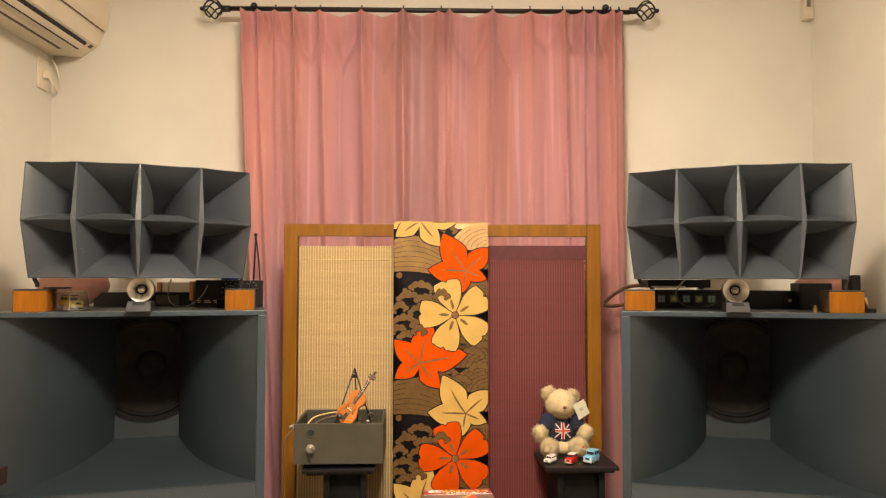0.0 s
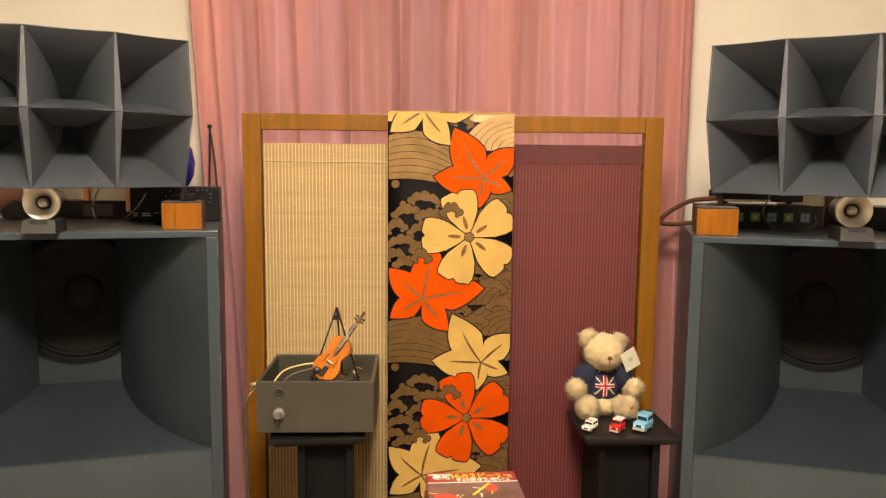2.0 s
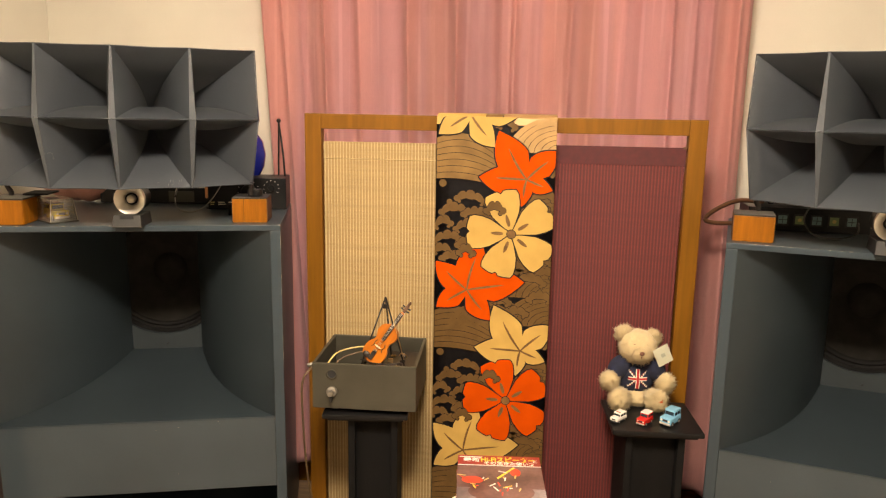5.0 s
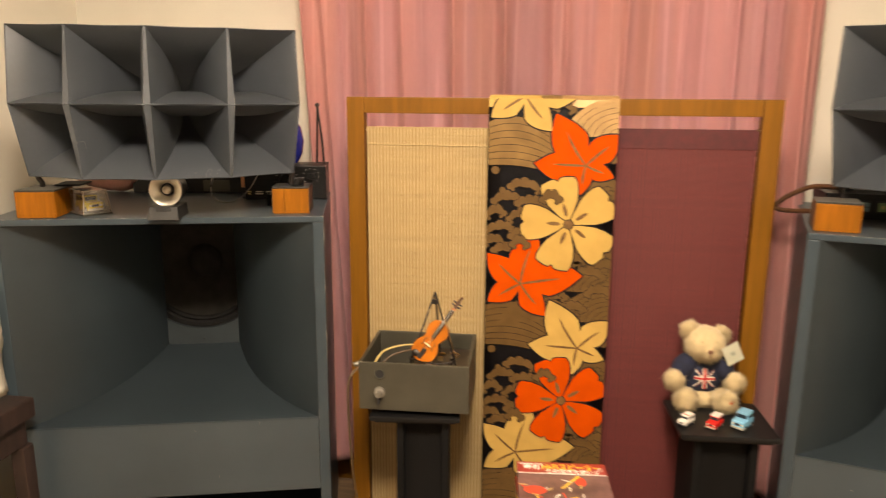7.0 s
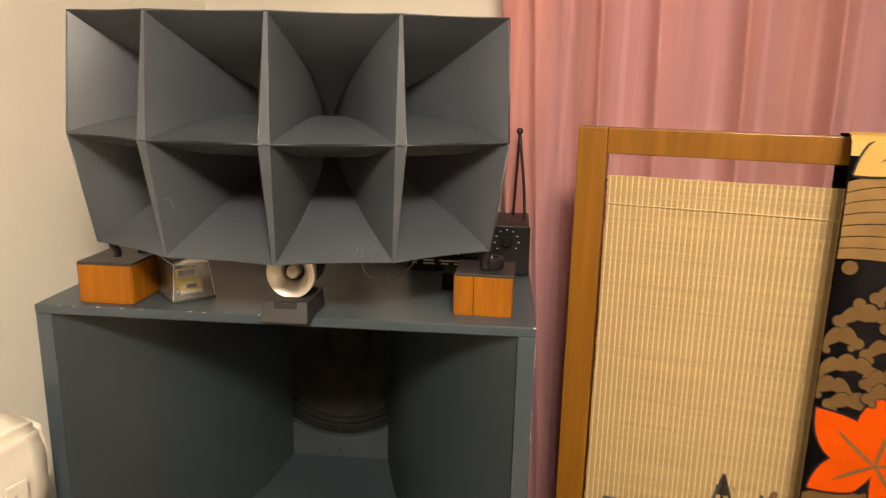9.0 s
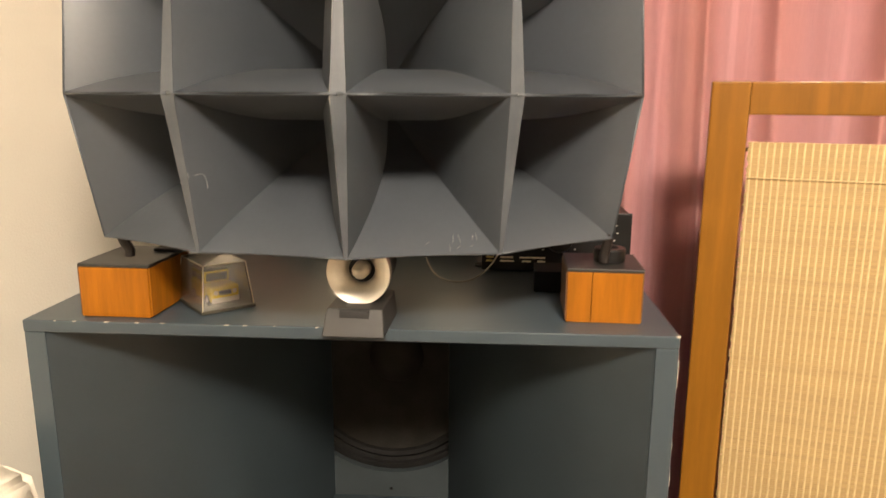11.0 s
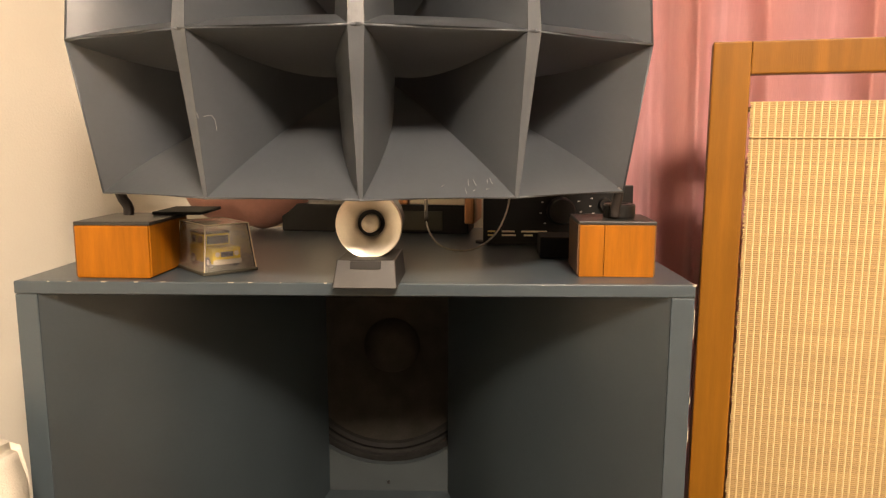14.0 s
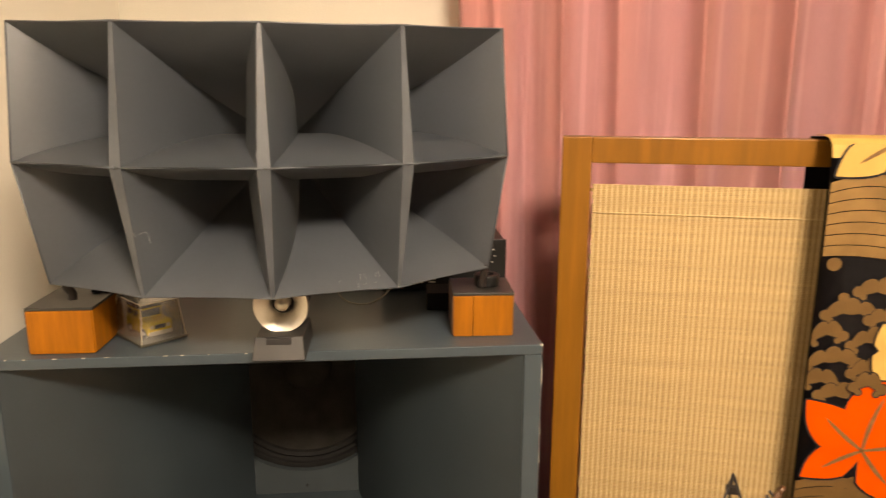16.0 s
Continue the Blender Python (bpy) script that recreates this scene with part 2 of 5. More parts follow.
CERAM = mat("white_ceramic", (0.80, 0.76, 0.68), 0.20, var=0.03, coat=0.4)
GREENLED = mat("green_meter", (0.22, 0.30, 0.12), 0.3, var=0.1)
BLUELED = mat("blue_meter", (0.20, 0.32, 0.32), 0.3, var=0.1)
DGREEN = mat("dark_green_glass", (0.01, 0.06, 0.05), 0.2, var=0.1)
BRIGHT = glow("lamp_diffuser", (1.0, 0.83, 0.655), 172.0)


# ---- building helpers ----
def sharpen(b, angle=0.5):
    """Smooth faces with crisp edges where the walls meet."""
    for f in b.faces:
        f.smooth = True
    for e in b.edges:
        if len(e.link_faces) != 2 or e.calc_face_angle(0) > angle:
            e.smooth = False
    return b


def part(name, bm, material, parent=None, label="", smooth=False):
    """Links a bmesh as one mesh object, under a parent if given."""
    me = bpy.data.meshes.new(name)
    if smooth:
        for f in bm.faces:
            f.smooth = True
    bm.to_mesh(me)
    bm.free()
    for m in material if isinstance(material, (list, tuple)) else [material]:
        me.materials.append(m)
    ob = new(name, me)
    if parent is not None:
        ob.parent = parent
    if label:
        tagged(ob, label=label)
    return ob


def thing(name, m, label, category, group="", kind=""):
    ob = new(name)
    ob.matrix_world = m
    return tagged(ob, label, category, group, kind)


def box(x0, x1, y0, y1, z0, z1, bevel=0.0, bm=None, m=None, mi=0):
    """A block between two corners, its edges rounded."""
    b = bmesh.new()
    bmesh.ops.create_cube(b, size=1)
    bmesh.ops.transform(b, verts=b.verts, matrix=Matrix.LocRotScale(((x0 + x1) / 2, (y0 + y1) / 2, (z0 + z1) / 2), None, (x1 - x0, y1 - y0, z1 - z0)))
    if bevel:
        bmesh.ops.bevel(b, geom=b.edges[:], offset=bevel, segments=2, affect="EDGES", profile=0.6)
    return merge(bm, b, m, mi)


def merge(bm, b, m=None, mi=0):
    if m is not None:
        bmesh.ops.transform(b, verts=b.verts, matrix=m)
    for f in b.faces:
        f.material_index = mi
    if bm is None:
        return b
    me = bpy.data.meshes.new("tmp")
    b.to_mesh(me)
    b.free()
    bm.from_mesh(me)
    bpy.data.meshes.remove(me)
    return bm


def rod(p, q, r, r2=None, seg=10, bm=None, mi=0):
    """A round bar from p to q."""
    p, q = Vector(p), Vector(q)
    b = bmesh.new()
    bmesh.ops.create_cone(b, cap_ends=True, segments=seg, radius1=r, radius2=r if r2 is None else r2, depth=(q - p).length)
    m = Matrix.Translation((p + q) / 2) @ (q - p).to_track_quat("Z", "Y").to_matrix().to_4x4()
    for f in b.faces:
        f.smooth = len(f.verts) == 4
    return merge(bm, b, m, mi)


def ball(c, r, bm=None, mi=0, sub=2, scale=(1, 1, 1), rot=None):
    b = bmesh.new()
    bmesh.ops.create_icosphere(b, subdivisions=sub, radius=r)
    m = Matrix.LocRotScale(c, rot or Euler((0, 0, 0)), scale)
    for f in b.faces:
        f.smooth = True
    return merge(bm, b, m, mi)


def lathe(profile, seg=32, bm=None, m=None, mi=0, smooth=True):
    """Turns (radius, height) pairs round the z axis."""
    b = bmesh.new()
    rings = []
    for r, z in profile:
        rings.append([b.verts.new((r * math.cos(2 * math.pi * i / seg), r * math.sin(2 * math.pi * i / seg), z)) for i in range(seg)])
    for a, c in zip(rings, rings[1:]):
        for i in range(seg):
            f = b.faces.new((a[i], a[(i + 1) % seg], c[(i + 1) % seg], c[i]))
            f.smooth = smooth
    bmesh.ops.remove_doubles(b, verts=b.verts, dist=1e-5)
    sharpen(b, 0.6)
    return merge(bm, b, m, mi)


def tube(points, r, seg=8, bm=None, mi=0, steps=6):
    """A round cord through points, smoothed."""
    pts = [Vector(p) for p in points]
    ext = [2 * pts[0] - pts[1], *pts, 2 * pts[-1] - pts[-2]]
    path = []
    for i in range(1, len(ext) - 2):
        p0, p1, p2, p3 = ext[i - 1:i + 3]
        for k in range(steps):
            t = k / steps
            path.append(0.5 * (2 * p1 + (p2 - p0) * t + (2 * p0 - 5 * p1 + 4 * p2 - p3) * t * t + (3 * p1 - p0 - 3 * p2 + p3) * t ** 3))
    path.append(pts[-1])
    b = bmesh.new()
    rings = []
    up = Vector((0.123, 0.31, 0.94)).normalized()
    for i, p in enumerate(path):
        d = (path[min(i + 1, len(path) - 1)] - path[max(i - 1, 0)]).normalized()
        s = d.cross(up)
        s = s.normalized() if s.length > 1e-4 else Vector((1, 0, 0))
        u = s.cross(d)
        rings.append([b.verts.new(p + r * (math.cos(2 * math.pi * k / seg) * s + math.sin(2 * math.pi * k / seg) * u)) for k in range(seg)])
    for a, c in zip(rings, rings[1:]):
        for i in range(seg):
            f = b.faces.new((a[i], a[(i + 1) % seg], c[(i + 1) % seg], c[i]))
            f.smooth = True
    b.faces.new(rings[0][::-1])
    b.faces.new(rings[-1])
    return merge(bm, b, None, mi)


def prism(outline, y0, y1, bm=None, m=None, mi=0):
    """A flat outline in x and z, given thickness from y0 to y1."""
    b = bmesh.new()
    a = [b.verts.new((x, y0, z)) for x, z in outline]
    c = [b.verts.new((x, y1, z)) for x, z in outline]
    n = len(outline)
    b.faces.new(a)
    b.faces.new(c[::-1])
    for i in range(n):
        b.faces.new((a[i], c[i], c[(i + 1) % n], a[(i + 1) % n]))
    bmesh.ops.recalc_face_normals(b, faces=b.faces)
    return merge(bm, b, m, mi)


# ---- the room ----
FL, TOP = -0.05, 2.42
XL, XR, YB, YF = -1.565, 1.506, 2.984, -3.6
tagged(part("floor", box(XL - 0.1, XR + 0.1, YF - 0.1, YB + 0.1, FL - 0.12, FL - 0.012), GAP), "dark base under brown floor boards", "floor", kind="structure")
tagged(part("ceiling", box(XL - 0.1, XR + 0.1, YF - 0.1, YB + 0.1, TOP, TOP + 0.1), CEIL), "plain off-white ceiling", "ceiling", kind="structure")
tagged(part("wall_north", box(XL - 0.1, XR + 0.1, YB, YB + 0.1, FL, TOP), WALL), "cream papered wall behind the curtain", "wall", kind="structure")
# rear wall out of view, added dark so less light bounces into the shadows
tagged(part("wall_south", box(XL - 0.1, XR + 0.1, YF - 0.1, YF, FL, TOP), DARKBROWN), "unseen dark wall behind the camera, added to cut bounced light", "wall", kind="structure")
tagged(part("wall_west", box(XL - 0.1, XL, YF, YB, FL, TOP), WALL), "cream papered side wall with air conditioner", "wall", kind="structure")
tagged(part("wall_east", box(XR, XR + 0.1, YF, YB, FL, TOP), WALL), "cream papered side wall", "wall", kind="structure")
tagged(part("baseboard", box(XL, XR, YB - 0.012, YB, FL, FL + 0.07, 0.003), OAK), "brown wooden baseboard along the wall", "baseboard", kind="structure")

light_fit = thing("ceiling_light", pose(LAMP[0], LAMP[1], TOP), "round white ceiling lamp, switched on", "ceiling lamp")
part("base", lathe([(0.0, -0.001), (0.26, -0.001), (0.26, -0.05), (0.24, -0.06), (0.0, -0.06)], 40), ACW, light_fit)
part("diffuser", lathe([(0.248, -0.061), (0.250, -0.10), (0.246, -0.135), (0.23, -0.142), (0.0, -0.143)], 40), BRIGHT, light_fit)

# ---- curtain and its rod ----
CY = 2.894
PLEATS = (-0.772, -0.712, -0.648, -0.571, -0.473, -0.311, -0.148, -0.010, 0.032, 0.200, 0.349, 0.477, 0.554, 0.599, 0.666, 0.700)
ROD_Z, HEAD, DROP = 2.150, 2.136, 2.05


def curtain_point(s, z, x0, x1):
    """Depth and shift of the hanging cloth at share s of its width and height z."""
    top = HEAD
    x = x0 + (x1 - x0) * s
    low = max(0.0, min(1.0, (top - z) / 0.30))
    d = 0.0
    for i, p in enumerate(PLEATS):
        if x0 - 0.02 <= p <= x1 + 0.02:
            k = 0.8 + 0.35 * math.sin(i * 2.3 + 1)
            drift = low * (0.014 * math.sin(i * 1.9) * (top - z) / 2 + 0.004 * math.sin(z * 2.1 + i))
            u = abs(x - p - drift)
            # a narrow pinched ridge with steep flanks
            d += (0.036 - 0.013 * low) * k * math.exp(-(u / (0.009 + 0.003 * low)) ** 1.5) + low * 0.010 * k * math.exp(-(u / 0.045) ** 2)
    d += low * (0.0035 * math.sin(x * 41 + 0.5 * math.sin(z * 1.3)) + 0.005 * math.sin(x * 83 + 1 + z * 0.5))
    near = min((abs(x - p), p) for p in PLEATS)[0]
    # slack hanging in a V between the pleats under the heading
    drop = top - z
    v = drop - 0.060 - 0.025 * math.sin(x * 23 + 1) - (1.75 + 0.5 * math.sin(x * 11)) * min(near, 0.085)
    # leans out above the crease, then turns back sharply below it
    crease = math.exp(-(v / 0.085) ** 2) if v < 0 else math.exp(-(v / 0.034) ** 2)
    d -= 0.023 * crease * min(1.0, near / 0.02) * min(1.0, drop / 0.03)
    sag = -0.024 * min(1.0, near / 0.085) ** 1.3 * max(0.0, 1 - drop / 0.25)
    return x, CY - 0.02 - d, z + sag


def curtain_panel(x0, x1, edge_in0, edge_in1, label):
    """One curtain half: cloth with thickness, pleated heading, hem."""
    b = bmesh.new()
    nx, nz = int((x1 - x0) / 0.0034), 120
    grid = []
    for j in range(nz + 1):
        f = j / nz
        z = HEAD - DROP * f ** 1.7
        row = []
        for i in range(nx + 1):
            x, y, zz = curtain_point(i / nx, z, x0, x1)
            s = i / nx
            x += (HEAD - z) / DROP * (edge_in0 * (1 - s) + edge_in1 * s)
            row.append(b.verts.new((x, y, zz)))
        grid.append(row)
    for j in range(nz):
        for i in range(nx):
            fc = b.faces.new((grid[j][i], grid[j + 1][i], grid[j + 1][i + 1], grid[j][i + 1]))
            fc.smooth = True
    bmesh.ops.solidify(b, geom=b.faces[:], thickness=-0.002)
    for fc in b.faces:
        fc.smooth = True
    return tagged(part("curtain", b, CURTAIN), label, "curtain", "pair of curtains")


curtain_panel(-0.781, 0.020, 0.095, 0.0, "pink pleated curtain hanging from an iron rod")
curtain_panel(0.014, 0.711, 0.0, 0.0, "pink pleated curtain hanging from an iron rod")

rail = thing("curtain_rod", pose(0, CY - 0.005, ROD_Z), "black wrought-iron curtain rod with basket finials", "curtain rod")
part("pole", rod((-0.8274, 0, 0.001), (0.7406, 0, -0.006), 0.0095, seg=14), IRON, rail)
for sx, xe in ((-1, -0.8274), (1, 0.7406)):
    fb = rod((xe, 0, 0), (xe + sx * 0.03, 0, 0), 0.013, seg=14)
    cxx = xe + sx * 0.066
    for k in range(6):
        pts = []
        for i in range(9):
            t = i / 8
            a = k * math.pi / 3 + t * 2.2
            r = 0.034 * math.sin(math.pi * t) ** 0.8 + 0.004
            pts.append((cxx + sx * (t - 0.5) * 0.074, r * math.cos(a), r * math.sin(a)))
        tube(pts, 0.0032, 6, fb, steps=3)
    ball((cxx + sx * 0.043, 0, 0), 0.009, fb)
    rod((xe + sx * 0.025, 0, 0), (cxx - sx * 0.033, 0, 0), 0.009, 0.006, bm=fb)
    part("finial", fb, IRON, rail)
for xb in (-0.733, 0.6462):
    bb = rod((xb, 0.0, -0.012), (xb, YB - CY + 0.005 - 0.001, -0.03), 0.008)
    ball((xb, 0, 0.012), 0.014, bb)
    tube([(xb, 0, -0.01), (xb + 0.012, -0.004, -0.028), (xb + 0.03, 0, -0.02)], 0.006, 6, bb)
    part("bracket", bb, IRON, rail)
for i, p in enumerate((-0.648, -0.571, -0.473, -0.311, -0.148, 0.000, 0.200, 0.349, 0.477, 0.554, 0.599, 0.666, 0.699)):
    rb = tube([(p, 0.0105 * math.cos(a), 0.0105 * math.sin(a) - 0.0015) for a in (1.57, 2.6, 3.7, 4.71, 5.8, 6.9, 7.85)], 0.0022, 6, steps=3)
    ball((p, 0, 0.014), 0.004, rb, sub=1)
    part("ring", rb, IRON, rail)

# ---- air conditioner, wall outlet and sensor ----
ac = thing("air_conditioner", pose(XL + 0.001, 2.922, 1.985), "cream wall-mounted split air conditioner", "air conditioner")
prof = [(0.0, 0.0), (0.12, -0.005), (0.185, 0.04), (0.225, 0.12), (0.235, 0.20), (0.22, 0.29), (0.0, 0.30)]
b = bmesh.new()
ends = []
for yy in (0.06, 0.045, -0.70, -0.72):
    k = 0.97 if yy in (0.06, -0.72) else 1
    ends.append([b.verts.new((x * k, yy, 0.15 + (z - 0.15) * k)) for x, z in prof])
for a, c in zip(ends, ends[1:]):
    for i in range(len(prof)):
        b.faces.new((a[i], a[(i + 1) % len(prof)], c[(i + 1) % len(prof)], c[i]))
b.faces.new(ends[0])
b.faces.new(ends[-1][::-1])
bmesh.ops.recalc_face_normals(b, faces=b.faces)
part("body", b, ACW, ac)
louver = Matrix.Translation((0.162, 0, 0.0165)) @ Matrix.Rotation(radians(-35), 4, "Y")
part("air_slot", box(-0.022, 0.022, -0.66, -0.03, -0.004, 0.004, m=louver), RUBBER, ac)
part("louver", box(-0.014, 0.010, -0.65, -0.04, -0.010, -0.0065, 0.001, m=louver), ACW, ac)
part("lower_slot", box(0.085, 0.098, -0.66, -0.06, -0.0055, -0.001), BLOCKD, ac)
part("panel_seam", box(-0.001, 0.0022, -0.69, 0.03, -0.002, 0.002, m=Matrix.Translation((0.216, 0, 0.095)) @ Matrix.Rotation(radians(20), 4, "Y")), BLOCKD, ac)
part("sensor_window", box(-0.008, 0.008, 0.008, 0.026, -0.002, 0.002, m=Matrix.Translation((0.172, 0, 0.029)) @ Matrix.Rotation(radians(-35), 4, "Y")), AMPG, ac)

outlet = thing("wall_outlet", pose(XL, 2.908, 1.893), "cream wall outlet with a plugged-in cord", "power outlet")
part("plate", box(0.0005, 0.010, -0.036, 0.036, -0.06, 0.06, 0.003), CREAMP, outlet)
part("plug", box(0.0101, 0.035, -0.012, 0.014, -0.018, 0.012, 0.004), CREAMP, outlet)
part("cord", tube([(0.03, 0.0, -0.01), (0.045, 0.01, -0.045), (0.04, 0.045, -0.055), (0.035, 0.065, -0.01), (0.03, 0.05, 0.04), (0.02, 0.03, 0.075)], 0.0035), CREAMP, outlet)
sensor = thing("corner_sensor", pose(1.487, 2.9685, 2.173), "small white detector in the upper corner", "sensor")
part("housing", box(-0.022, 0.016, -0.020, 0.014, -0.02, 0.09, 0.005), ACW, sensor)
part("lens", box(-0.014, 0.002, -0.0235, -0.0201, 0.02, 0.08, 0.001), DULL, sensor)
part("foot", box(-0.024, 0.014, -0.022, 0.010, -0.028, -0.0201, 0.003), CREAMP, sensor)


# ---- the bass cabinets ----
HW, HH, DEP = 0.394, 1.043, 0.54


def flare(zb0, zb1, zt0, zt1, w0, w1, depth):
    """The bass horn's four walls, curving in from the mouth to the throat."""
    b = bmesh.new()
    n = 18
    rings = []
    for i in range(n + 1):
        t = i / n
        w = w1 * math.exp(math.log(w0 / w1) * (1 - t)) * (1 - 0.06 * math.sin(math.pi * t))
        zb = zb0 + (zb1 - zb0) * t ** 1.1
        zt = zt0 + (zt1 - zt0) * t
        rings.append([b.verts.new((x, t * depth, z)) for x, z in ((-w, zb), (w, zb), (w, zt), (-w, zt))])
    for p, q in zip(rings, rings[1:]):
        for k in range(4):
            b.faces.new((p[k], p[(k + 1) % 4], q[(k + 1) % 4], q[k]))
    bmesh.ops.solidify(b, geom=b.faces[:], thickness=0.006)
    return sharpen(b)


def bass_cabinet(m, chips, label):
    cab = thing("bass_horn_cabinet", m, label, "loudspeaker", "pair of bass horn cabinets")
    for s in (-1, 1):
        part("side_panel", box(min(s * HW, s * (HW - 0.027)), max(s * HW, s * (HW - 0.027)), 0, DEP, 0, HH - 0.0155, 0.002), BOXE, cab)
    part("top_panel", box(-HW, HW, -0.001, DEP, HH - 0.0153, HH, 0.0018), BOXE, cab)
    part("back_panel", box(-HW + 0.028, HW - 0.028, DEP - 0.02, DEP - 0.001, 0.0, HH - 0.017), BOXP, cab)
    part("bottom_panel", box(-HW + 0.028, HW - 0.028, 0.01, DEP - 0.021, 0.03, 0.055), BOXP, cab)
    part("front_panel", box(-HW + 0.0275, HW - 0.0275, 0.0015, 0.022, 0.300, 0.5085, 0.0015), BOXP, cab)
    part("port_shelf", box(-HW + 0.028, HW - 0.028, 0.0225, 0.40, 0.300, 0.318), BOXP, cab)
    part("bass_flare", flare(0.5088, 0.582, 1.0272, 1.0, 0.3662, 0.106, 0.40), BOXP, cab)
    baf = bmesh.new()
    seg, r, cz = 40, 0.196, 0.826
    outer, inner, deep = [], [], []
    for i in range(seg):
        a = 2 * math.pi * i / seg
        c, s = math.cos(a), math.sin(a)
        k = 0.27 / max(abs(c), abs(s))
        outer.append(baf.verts.new((k * c, 0.401, cz + k * s * (1.02 if s < 0 else 0.66))))
        inner.append(baf.verts.new((r * c, 0.401, cz + r * s)))
        deep.append(baf.verts.new((r * c, 0.420, cz + r * s)))
    for i in range(seg):
        j = (i + 1) % seg
        baf.faces.new((outer[i], outer[j], inner[j], inner[i]))
        baf.faces.new((inner[i], inner[j], deep[j], deep[i]))
    part("baffle", baf, BAFFLE, cab)
    turn = Matrix.Translation((0, 0.421, cz)) @ Matrix.Rotation(radians(-90), 4, "X")
    woof = part("woofer", lathe([(0.205, 0.0), (0.196, -0.006), (0.186, -0.006), (0.184, 0.002), (0.178, 0.004), (0.172, -0.001), (0.166, 0.004), (0.160, 0.004)], 48, m=turn), WOOF, cab, "black ribbed woofer surround")
    part("cone", lathe([(0.160, 0.004), (0.12, 0.03), (0.08, 0.055), (0.052, 0.068)], 48, m=turn), CONE, woof)
    part("dust_cap", lathe([(0.053, 0.068), (0.045, 0.055), (0.025, 0.045), (0.0, 0.042)], 32, m=turn), CONE, woof)
    part("bolt", rod((0, 0.3985, 0.598), (0, 0.4012, 0.598), 0.0028), BLACK, cab)
    rnd = random.Random(chips)
    chip = lambda *c: part("paint_chip", box(*c), CHIP, cab)
    for k in range(11):
        x, hgt = rnd.uniform(-0.36, 0.1), rnd.uniform(0.0003, 0.001)
        chip(x, x + rnd.uniform(0.0012, 0.007), -0.0014, -0.0003, HH - hgt, HH + 0.0003)
    for k in range(5):
        z = HH - 0.03 - 0.1 * k * rnd.uniform(0.6, 1.1)
        chip(HW - 0.0006, HW + 0.0003, -0.0004, rnd.uniform(0.001, 0.002), z - rnd.uniform(0.004, 0.035), z)
    chip(HW - 0.004, HW + 0.0003, -0.0016, 0.002, HH - 0.002, HH + 0.0003)
    for k in range(5):
        x, z = rnd.uniform(-0.3, 0.3), rnd.uniform(0.32, 0.50)
        chip(x, x + 0.0016, 0.0008, 0.0018, z, z + 0.001)
    part("lip_edge", box(-HW + 0.028, HW - 0.028, -0.0005, 0.0014, 0.5045, 0.5085, 0.0005), BOXE, cab)
    return cab


LBOX = pose(-0.937, 2.313, FL, 0, 0, 15.2)
RBOX = pose(0.950, 2.297, FL, 0, 0, -15.2)
bass_cabinet(LBOX, 3, "blue-grey painted wooden bass horn cabinet, edges chipped")
bass_cabinet(RBOX, 8, "blue-grey painted wooden bass horn cabinet, edges chipped")

# ---- the multicellular horns ----
RAD, STEP, RISE = 0.483, 21.25, 20.4


def horn_dir(az, el):
    """Direction into the horn's front; the upper row keeps its full width and its outer corners ride a little higher."""
    up = max(0.0, el / RISE)
    lift = 0.014 * up * (az / 42) ** 2
    az, el = radians(az), radians(el)
    across = math.cos(el) ** (1 - 0.75 * min(1.0, up))
    return Vector((math.sin(az) * across, -math.cos(az) * math.cos(el), math.sin(el) + lift))


def cell_spread(r):
    """How much of its full angle a cell fills at the distance r: it flares fast towards the mouth."""
    return (0.31 + 0.69 * max(0.0, (r - 0.07) / (RAD - 0.07)) ** 2.7) * 0.985


GORE = 0.85  # degrees that each cell draws back from its neighbour at the horn's equator


def horn_cell(azc, elc, west, east):
    """One flaring cell: four walls from the mouth in to the narrow throat; its inner corner is drawn in beside a neighbour."""
    inner = 1 if elc < 0 else -1
    b = bmesh.new()
    n = 20
    rings = []
    for i in range(n + 1):
        r = RAD - (RAD - 0.07) * (i / n) ** 1.2
        s = cell_spread(r)
        c = [r * horn_dir(azc + a * (STEP / 2 - (GORE if e == inner and (west if a < 0 else east) else 0.12)) * s, elc + e * RISE / 2 * s) for a, e in ((-1, -1), (1, -1), (1, 1), (-1, 1))]
        rings.append([b.verts.new(c[k].lerp(c[(k + 1) % 4], t)) for k in range(4) for t in (0, 0.5)])
    for p, q in zip(rings, rings[1:]):
        for k in range(8):
            b.faces.new((p[k], p[(k + 1) % 8], q[(k + 1) % 8], q[k]))
    bmesh.ops.solidify(b, geom=b.faces[:], thickness=0.0022)
    return sharpen(b)


